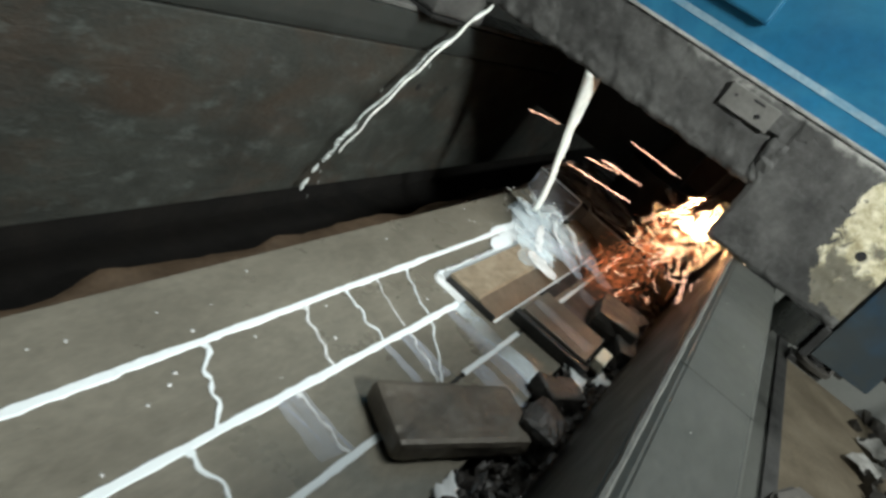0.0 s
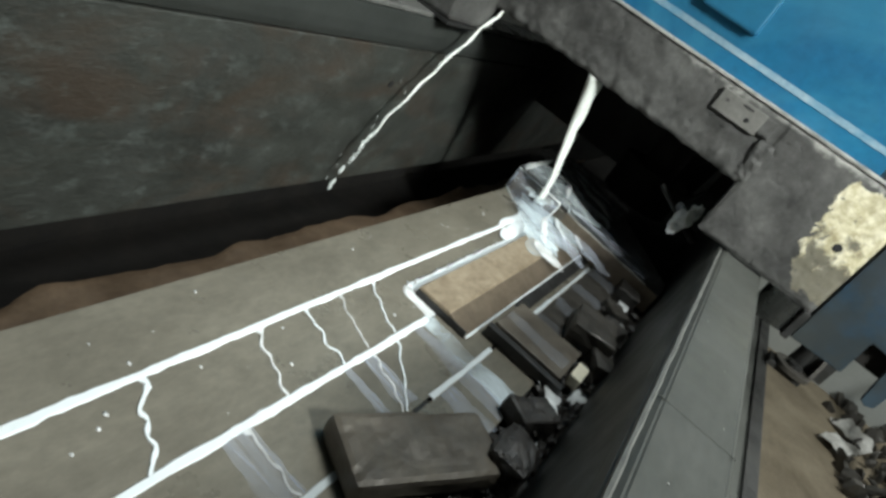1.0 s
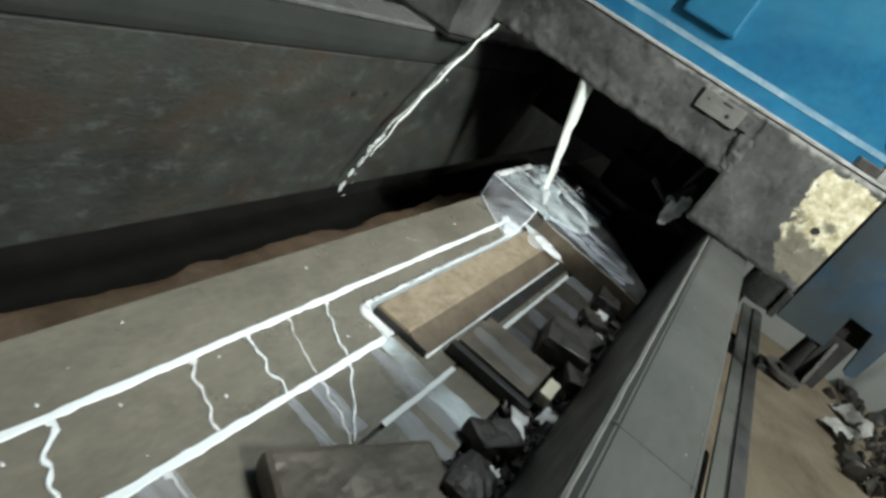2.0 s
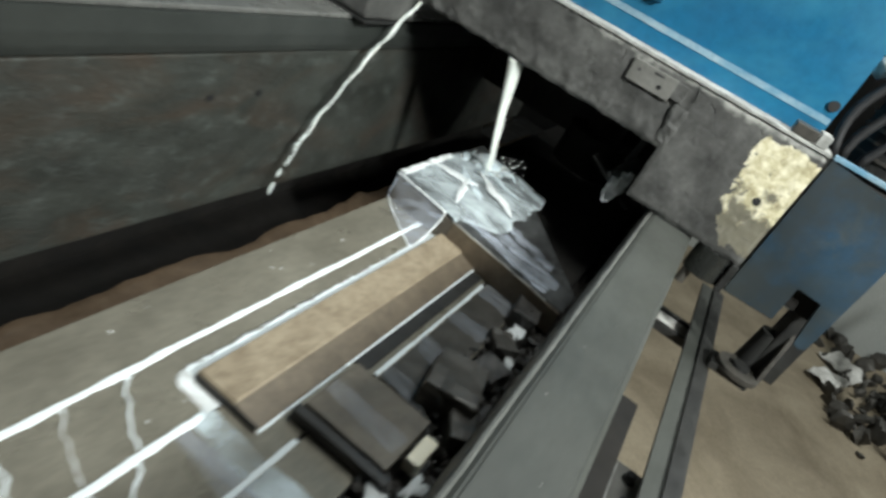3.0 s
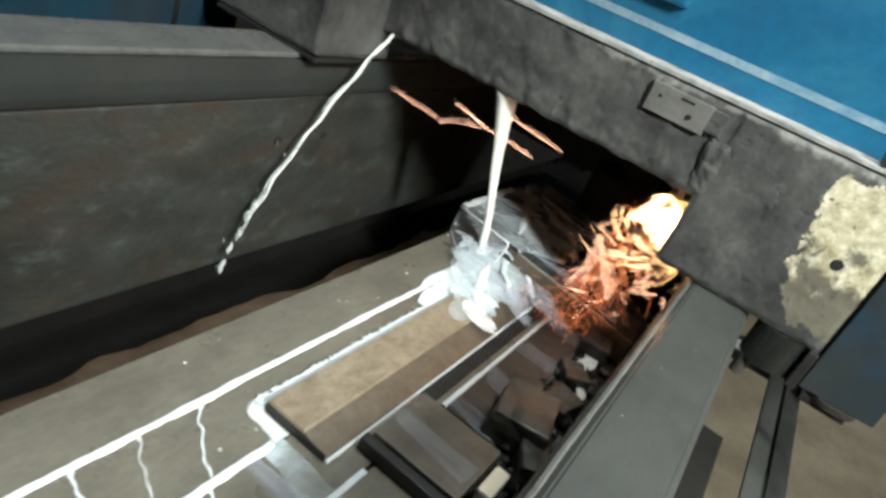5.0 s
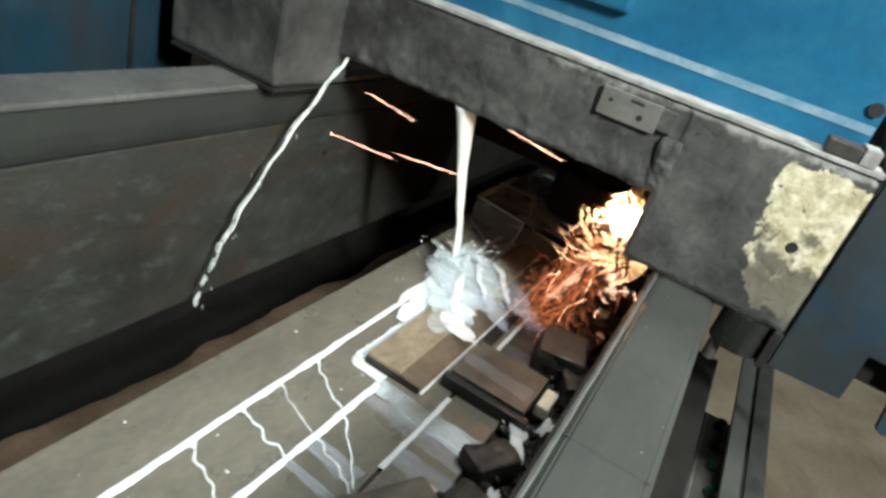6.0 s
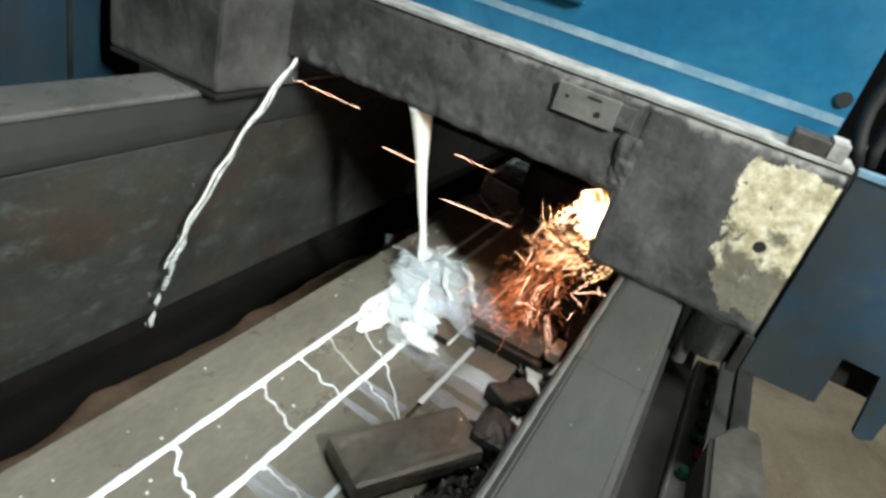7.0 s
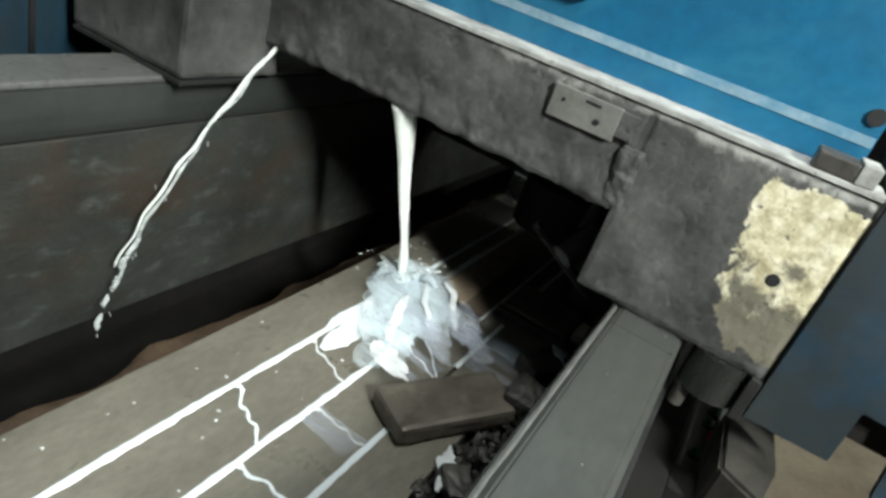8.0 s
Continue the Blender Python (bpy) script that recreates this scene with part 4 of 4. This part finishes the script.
def streams():
    thin = thing("thin_coolant_jet", "thin broken jet of white coolant falling by the wall", "coolant jet")
    base = fall((2.02, 1.126, 1.382), (1.632, 1.15, 0.72), 1.5, 60)
    rnd = random.Random(5)
    bm = bmesh.new()
    rad = [0.009 * (0.75 + 0.6 * abs(noise.noise(Vector((i * 0.35, 0, 0)))) + 0.5 * max(0, noise.noise(Vector((i * 0.9, 3, 0))))) * (1 - 0.25 * i / 60) for i in range(60)]
    path = [p + Vector((0.006 * noise.noise(Vector((i * 0.22, 7, 0))), 0.006 * noise.noise(Vector((i * 0.22, 0, 9))), 0)) for i, p in enumerate(base)]
    tube(path[:46], [r * 0.62 * (1 - 0.5 * max(0, i - 25) / 21) for i, r in enumerate(rad[:46])], 9, bm, 0.7)
    a = part("upper_jet", bm, STREAM, thin, "", True)
    bm = bmesh.new()
    twist = [p + Vector((0.003 * math.sin(i * 0.33) * (0.5 + i / 40), 0.004 * math.cos(i * 0.33), 0.004 * math.sin(i * 0.5))) for i, p in enumerate(path)]
    tube(twist[3:50], [r * 0.6 for r in rad[3:50]], 8, bm, 0.6)
    for k in range(38, 57, 4):
        m = rnd.randint(4, 6)
        seg = path[k:k + m]
        if len(seg) > 2:
            tube([p + Vector((rnd.uniform(-1, 1) * 0.003, rnd.uniform(-1, 1) * 0.003, 0)) for p in seg], [rad[k] * 1.25 * q for q in ([0.3] + [0.9] * (len(seg) - 2) + [0.25])], 8, bm, 0.7)
    b = part("broken_jet", bm, MIST, thin, "", True)
    bm = bmesh.new()
    for i in range(9):
        p = path[rnd.randint(18, 59)] + Vector((rnd.gauss(0, 0.014), rnd.gauss(0, 0.012), rnd.gauss(0, 0.02)))
        tube([p, p + Vector((0.002, 0, -0.007)), p + Vector((0.003, 0, -0.014))], [0.0006, rnd.uniform(0.0009, 0.0022), 0.0006], 6, bm)
    c = part("jet_drops", bm, MIST, thin, "", True)
    tagged(c, kind="stuff")
    SWINGS.extend([(a, 0.0022, 1.0, 1), (b, 0.002, 0.8, 2), (c, 0.012, 2.0, 3)])

    thick = thing("thick_coolant_jet", "thick smooth jet of white coolant falling on the chuck", "coolant jet")
    base = fall((2.03, 0.775, 1.39), (2.165, 0.722, 0.93), 0.95, 40)
    bm = bmesh.new()
    r2 = [0.031 * (1 - 0.55 * min(1, i / 20)) * (1 - 0.2 * i / 40) + 0.0025 * math.sin(i * 0.4) * (i / 40) for i in range(40)]
    base = [p + Vector((0.008 * math.sin(i * 0.16), 0.014 * math.sin(i * 0.15 + 0.4) * (i / 40), 0)) for i, p in enumerate(base)]
    tube(base, r2, 14, bm, 0.6)
    a = part("jet", bm, STREAM, thick, "", True)
    bm = bmesh.new()
    for q in range(3):
        tube([p + Vector((0.0, 0.012 * math.sin(i * 0.24 + q * 2.1) * (1 - 0.5 * i / 40), 0.0)) for i, p in enumerate(base)], [0.0055 * (1 - 0.4 * i / 40) for i in range(40)], 7, bm)
    b = part("jet_strand", bm, STREAM, thick, "", True)
    SWINGS.extend([(a, 0.002, 0.5, 4), (b, 0.003, 0.7, 5)])

    spl = thing("coolant_splash", "bright milky splash where the jet lands", "splash")
    SPLASHES.append(spl)
    # a low crown of torn tongues of water leaning outwards
    for q in range(11):
        an = q * 0.59 + 0.3
        rnd = random.Random(60 + q)
        reach, tall = rnd.uniform(0.04, 0.095), rnd.uniform(0.008, 0.026)
        bm = bmesh.new()
        grid = []
        for j in range(13):
            f = j / 12
            half = (0.016 + 0.014 * f) * (1 - 0.8 * f * f) * (1 + 0.3 * noise.noise(Vector((f * 4, q * 3.0, 0))))
            bend = an + 0.5 * f * noise.noise(Vector((q * 1.7, 2, 0)))
            row = []
            for k in range(9):
                g = (k - 4) / 4
                d = 0.006 + reach * f
                p = Vector((2.165 + d * math.cos(bend) * 1.2 - g * half * math.sin(bend), 0.715 + d * math.sin(bend) + g * half * math.cos(bend), 0.932 + tall * math.sin(f * 2.6) + 0.005 * noise.noise(Vector((f * 3, g * 2, q * 2.0)))))
                row.append(bm.verts.new(p))
            grid.append(row)
        for r0, u in zip(grid, grid[1:]):
            for k in range(8):
                bm.faces.new((r0[k], r0[k + 1], u[k + 1], u[k]))
        o = part("splash_crown", bm, (WASH, GLAZE, MIST, GLAZE)[q % 4], spl, "", True)
        SWINGS.append((o, 0.004, 6.0, 20 + q))
    bm = bmesh.new()
    rnd = random.Random(8)
    for i in range(50):
        an, d = rnd.uniform(0, 6.28), rnd.uniform(0.02, 0.12)
        p = Vector((2.165 + d * math.cos(an), 0.71 + d * math.sin(an), 0.93 + rnd.uniform(0, 0.06)))
        v = Vector((math.cos(an), math.sin(an), rnd.uniform(-0.5, 0.8))) * 0.009
        tube([p, p + v * 0.5, p + v], [0.0005, rnd.uniform(0.0007, 0.0019), 0.0005], 6, bm)
    o = part("splash_drops", bm, STREAM, spl, "", True)
    tagged(o, kind="stuff")
    SWINGS.append((o, 0.008, 9.0, 12))
    o = part("jet_foot", wash(2.16, 0.714, 0.9295, 0.04, 0.022, 2.5, 0.3, 0.005), COOLANT, spl, "opaque white foam at the jet's foot", True)
    SWINGS.append((o, 0.003, 4.0, 15))
    flow = thing("coolant_spread", "white coolant spreading over the strips below the jet", "coolant")
    # broad sheets run from the jet's foot across strip and blade towards the front
    for q, (cx, cy, z, rx, ry, turn, mat) in enumerate([
            (2.09, 0.635, 0.9262, 0.19, 0.1, 0.25, WASH), (2.03, 0.625, 0.9285, 0.13, 0.06, 0.5, WASH), (2.14, 0.68, 0.9305, 0.12, 0.045, 0.2, WASH),
            (1.95, 0.6, 0.9325, 0.075, 0.035, 0.9, WASH), (2.12, 0.585, 0.935, 0.11, 0.04, 0.75, GLAZE), (2.0, 0.53, 0.9375, 0.1, 0.04, 1.0, FILM), (2.1, 0.5, 0.94, 0.1, 0.05, 0.8, FILM), (2.17, 0.765, 0.9045, 0.1, 0.035, 0.1, WASH), (1.9, 0.6, 0.929, 0.1, 0.06, 0.6, GLAZE), (1.86, 0.56, 0.9335, 0.07, 0.03, 1.1, SPLASH)]):
        part("sheet", wash(cx, cy, z, rx, ry, q * 3.7 + 1, turn, 0.004), mat, flow, "", True)
    for q, (ax, ay, bx, by, w0, w1, z, mat) in enumerate([(2.19, 0.724, 1.86, 0.713, 0.02, 0.009, 0.9035, COOLANT), (2.17, 0.68, 1.8, 0.672, 0.03, 0.026, 0.9052, COOLANT), (2.1, 0.66, 1.9, 0.585, 0.01, 0.013, 0.936, SPLASH), (2.18, 0.66, 2.03, 0.55, 0.01, 0.006, 0.938, COOLANT), (2.24, 0.62, 2.06, 0.5, 0.01, 0.007, 0.94, SPLASH), (2.05, 0.58, 1.93, 0.46, 0.012, 0.02, 0.942, FILM), (2.13, 0.5, 2.0, 0.4, 0.016, 0.03, 0.943, FILM)]):
        path = []
        for k in range(24):
            f = k / 23
            path.append(Vector((ax + (bx - ax) * f + 0.02 * noise.noise(Vector((f * 3, q * 4.1, 0))), ay + (by - ay) * f + 0.012 * noise.noise(Vector((f * 3, q * 4.1, 6))), z)))
        part("spread", ribbon(path, [(w0 + (w1 - w0) * k / 23) * min(1, 0.3 + 0.25 * k, 0.3 + 0.25 * (23 - k)) for k in range(24)], 0.0012, 0.3, q * 2.3), mat, flow, "", True)


streams()

# ---- sparks ----
SPARKS = []
BURSTS = []
BURST_TIMES = (0.0, 0.5, 4.9, 5.3, 5.7, 6.0, 6.5, 7.0, 7.5)


def streak(bm, a, way, length, bend, r, rnd, steps=6):
    way = Vector(way).normalized()
    side = way.cross(Vector((rnd.uniform(-1, 1), rnd.uniform(-1, 1), rnd.uniform(-1, 1)))).normalized()
    path = [Vector(a) + way * length * k / (steps - 1) + (side * bend + Vector((0, 0, -abs(bend) * 0.7))) * (k / (steps - 1)) ** 2 for k in range(steps)]
    tube(path, [r * q for q in ([0.4] + [1.0] * (steps - 2) + [0.25])], 4, bm)


def burst(seed, count):
    """A handful of long sparks: some fly level across the opening, some drop on to the work."""
    rnd = random.Random(seed)
    bm = bmesh.new()
    for i in range(count):
        low = i % 5 in (1, 3)
        a = radians(rnd.uniform(-125, -70) if low else rnd.uniform(-10, 10))
        way = Vector((rnd.uniform(-0.06, 0.06), math.cos(a), math.sin(a)))
        far = rnd.uniform(0.04, 0.12) if low else rnd.uniform(0.12, 0.6)
        start = Vector((2.07, 0.33 + rnd.gauss(0, 0.02), 1.22 + rnd.gauss(0, 0.04))) + way * far
        streak(bm, start, way, rnd.uniform(0.07, 0.13) if low else rnd.uniform(0.1, 0.24), rnd.uniform(-0.015, 0.015), rnd.uniform(0.0004, 0.0006) if low else rnd.uniform(0.00028, 0.00042), rnd, 10)
    return bm


def sparks():
    rnd = random.Random(17)
    core = bmesh.new()
    for i in range(120):
        a = Vector((2.1 + rnd.gauss(0, 0.012), 0.325 + rnd.gauss(0, 0.022), 1.29 + rnd.gauss(0, 0.02)))
        an = rnd.uniform(-2.9, 0.5)
        streak(core, a, (rnd.uniform(-0.5, 0.1), math.cos(an) * -0.9, math.sin(an)), rnd.uniform(0.01, 0.06), rnd.uniform(-0.025, 0.025), rnd.uniform(0.00006, 0.00013), rnd, 7)
    swirl = bmesh.new()
    for i in range(125):
        r, a0, span = 0.02 + 0.09 * rnd.random() ** 1.3, rnd.uniform(-2.6, 1.4), rnd.uniform(0.25, 0.9)
        tilt, grow = rnd.uniform(-0.5, 0.5), rnd.uniform(0.0, 0.6)
        path = []
        for k in range(9):
            a = a0 - span * k / 8
            d = r * (1 + grow * k / 8)
            path.append(Vector((2.07 + tilt * d, 0.325 - d * math.cos(a), 1.265 + d * math.sin(a) * 1.1)))
        w = rnd.uniform(0.00005, 0.00013)
        tube(path, [w * 0.4] + [w] * 7 + [w * 0.3], 4, swirl)
    rain = bmesh.new()
    for i in range(22):
        a = Vector((2.09 + rnd.gauss(0, 0.04), 0.35 + rnd.gauss(0, 0.05), 1.15 + rnd.uniform(-0.14, 0.12)))
        streak(rain, a, (rnd.uniform(-0.5, 0.2), rnd.uniform(-1, 1), rnd.uniform(-1.2, 0.2)), rnd.uniform(0.02, 0.06), rnd.uniform(-0.04, 0.04), rnd.uniform(0.00015, 0.0003), rnd, 9)
    # curling strands that glow themselves stand for mist and swarf lit by the sparks, round the wheel's foot and over
    # the work
    mist_strands = bmesh.new()
    for i in range(900):
        f = rnd.uniform(0, 1) ** 0.6
        a = Vector((2.1 + rnd.gauss(0, 0.045), 0.33 + 0.1 * f + rnd.gauss(0, 0.026 + 0.026 * f), 1.26 - 0.34 * f + rnd.gauss(0, 0.035)))
        if a.z < 0.93:
            a.z = 0.93 + rnd.uniform(0, 0.05)
        streak(mist_strands, a, (rnd.uniform(-1, 1), rnd.uniform(-1, 1), rnd.uniform(-0.4, 0.5)), rnd.uniform(0.008, 0.03), rnd.uniform(-0.04, 0.04), rnd.uniform(0.00008, 0.0003), rnd, 8)
    for nm, bm, mat, lab in (("spark_core", core, HOT, "dense white-hot ball of grinding sparks"), ("spark_swirl", swirl, MID, "curling fan of hot yellow sparks"), ("spark_rain", rain, WARM, "orange sparks raining over the blade"), ("spark_lit_strands", mist_strands, GLOW_MIST, "dull orange glow standing for mist and swarf lit by sparks")):
        SPARKS.append(tagged(part(nm, bm, mat), lab, "sparks", kind="stuff"))
    for i, t in enumerate(BURST_TIMES):
        BURSTS.append((t, tagged(part("spark_burst", burst(300 + i, 6 if i % 2 else 8), WARM), "long orange sparks flying out across the opening", "sparks", "spark bursts", "stuff")))


sparks()


def motions():
    for ob in RIDERS:
        walk(ob, [(t, pose(s, 0, 0)) for t, s in TABLE_S])
    # the jets tremble about their feet
    for ob, reach, turn, seed in SWINGS:
        rnd = random.Random(seed)
        c = Vector((2.1, 0.72, 0.93)) if seed > 3 else Vector((2.0, 1.126, 1.38))
        rows = []
        for k in range(41):
            spin = Euler([radians(rnd.uniform(-turn, turn)) for _ in range(3)]).to_matrix().to_4x4()
            shift = Matrix.Translation((rnd.uniform(-reach, reach), rnd.uniform(-reach, reach), rnd.uniform(-reach, reach)))
            rows.append((k * 0.2, shift @ Matrix.Translation(c) @ spin @ Matrix.Translation(-c)))
        walk(ob, rows)
    # the splash climbs on to the stop block while that stands under the jet
    for ob in SPLASHES:
        walk(ob, [(t, pose(0, 0, z)) for t, z in ((0, 0), (0.95, 0), (1.15, 0.057), (4.75, 0.057), (4.95, 0), (8, 0))])
    # the nozzle's spray shows only while the wheel runs clear of the blade
    for ob in SPRAYS:
        back = pose(0.08, -0.07, 0.12)
        walk(ob, [(0, back), (0.8, back), (0.95, pose(0, 0, 0)), (4.6, pose(0, 0, 0)), (4.75, back), (8, back)])
    # sparks burst from under the wheel while the blade passes it, and die back into the guard
    gone = pose(0.5, 0.3, 0.8)
    for i, ob in enumerate(SPARKS):
        rnd = random.Random(90 + i)
        c = Vector((2.1, 0.34, 1.22))
        rows = []
        for k in range(81):
            t = k * 0.1
            if t <= 0.85 or 4.68 <= t <= 7.88:
                spin = Euler([radians(rnd.uniform(-4, 4)) for _ in range(3)]).to_matrix().to_4x4()
                low = -0.055 if t <= 0.85 else 0.0
                rows.append((t, Matrix.Translation((rnd.uniform(-0.005, 0.005), rnd.uniform(-0.006, 0.006), low + rnd.uniform(-0.006, 0.006))) @ Matrix.Translation(c) @ spin @ Matrix.Translation(-c)))
            else:
                rows.append((t, gone))
        walk(ob, rows)
    for t, ob in BURSTS:
        rows = [(0, gone), (t - 0.2, gone), (t - 0.1, pose(0, -0.12, 0.01)), (t, pose(0, 0, 0)), (t + 0.1, pose(0, 0.12, -0.02)), (t + 0.2, gone), (8, gone)]
        walk(ob, [r for r in rows if r[0] >= 0 and not (t == 0 and r[0] == 0 and r[1] is gone)])


motions()
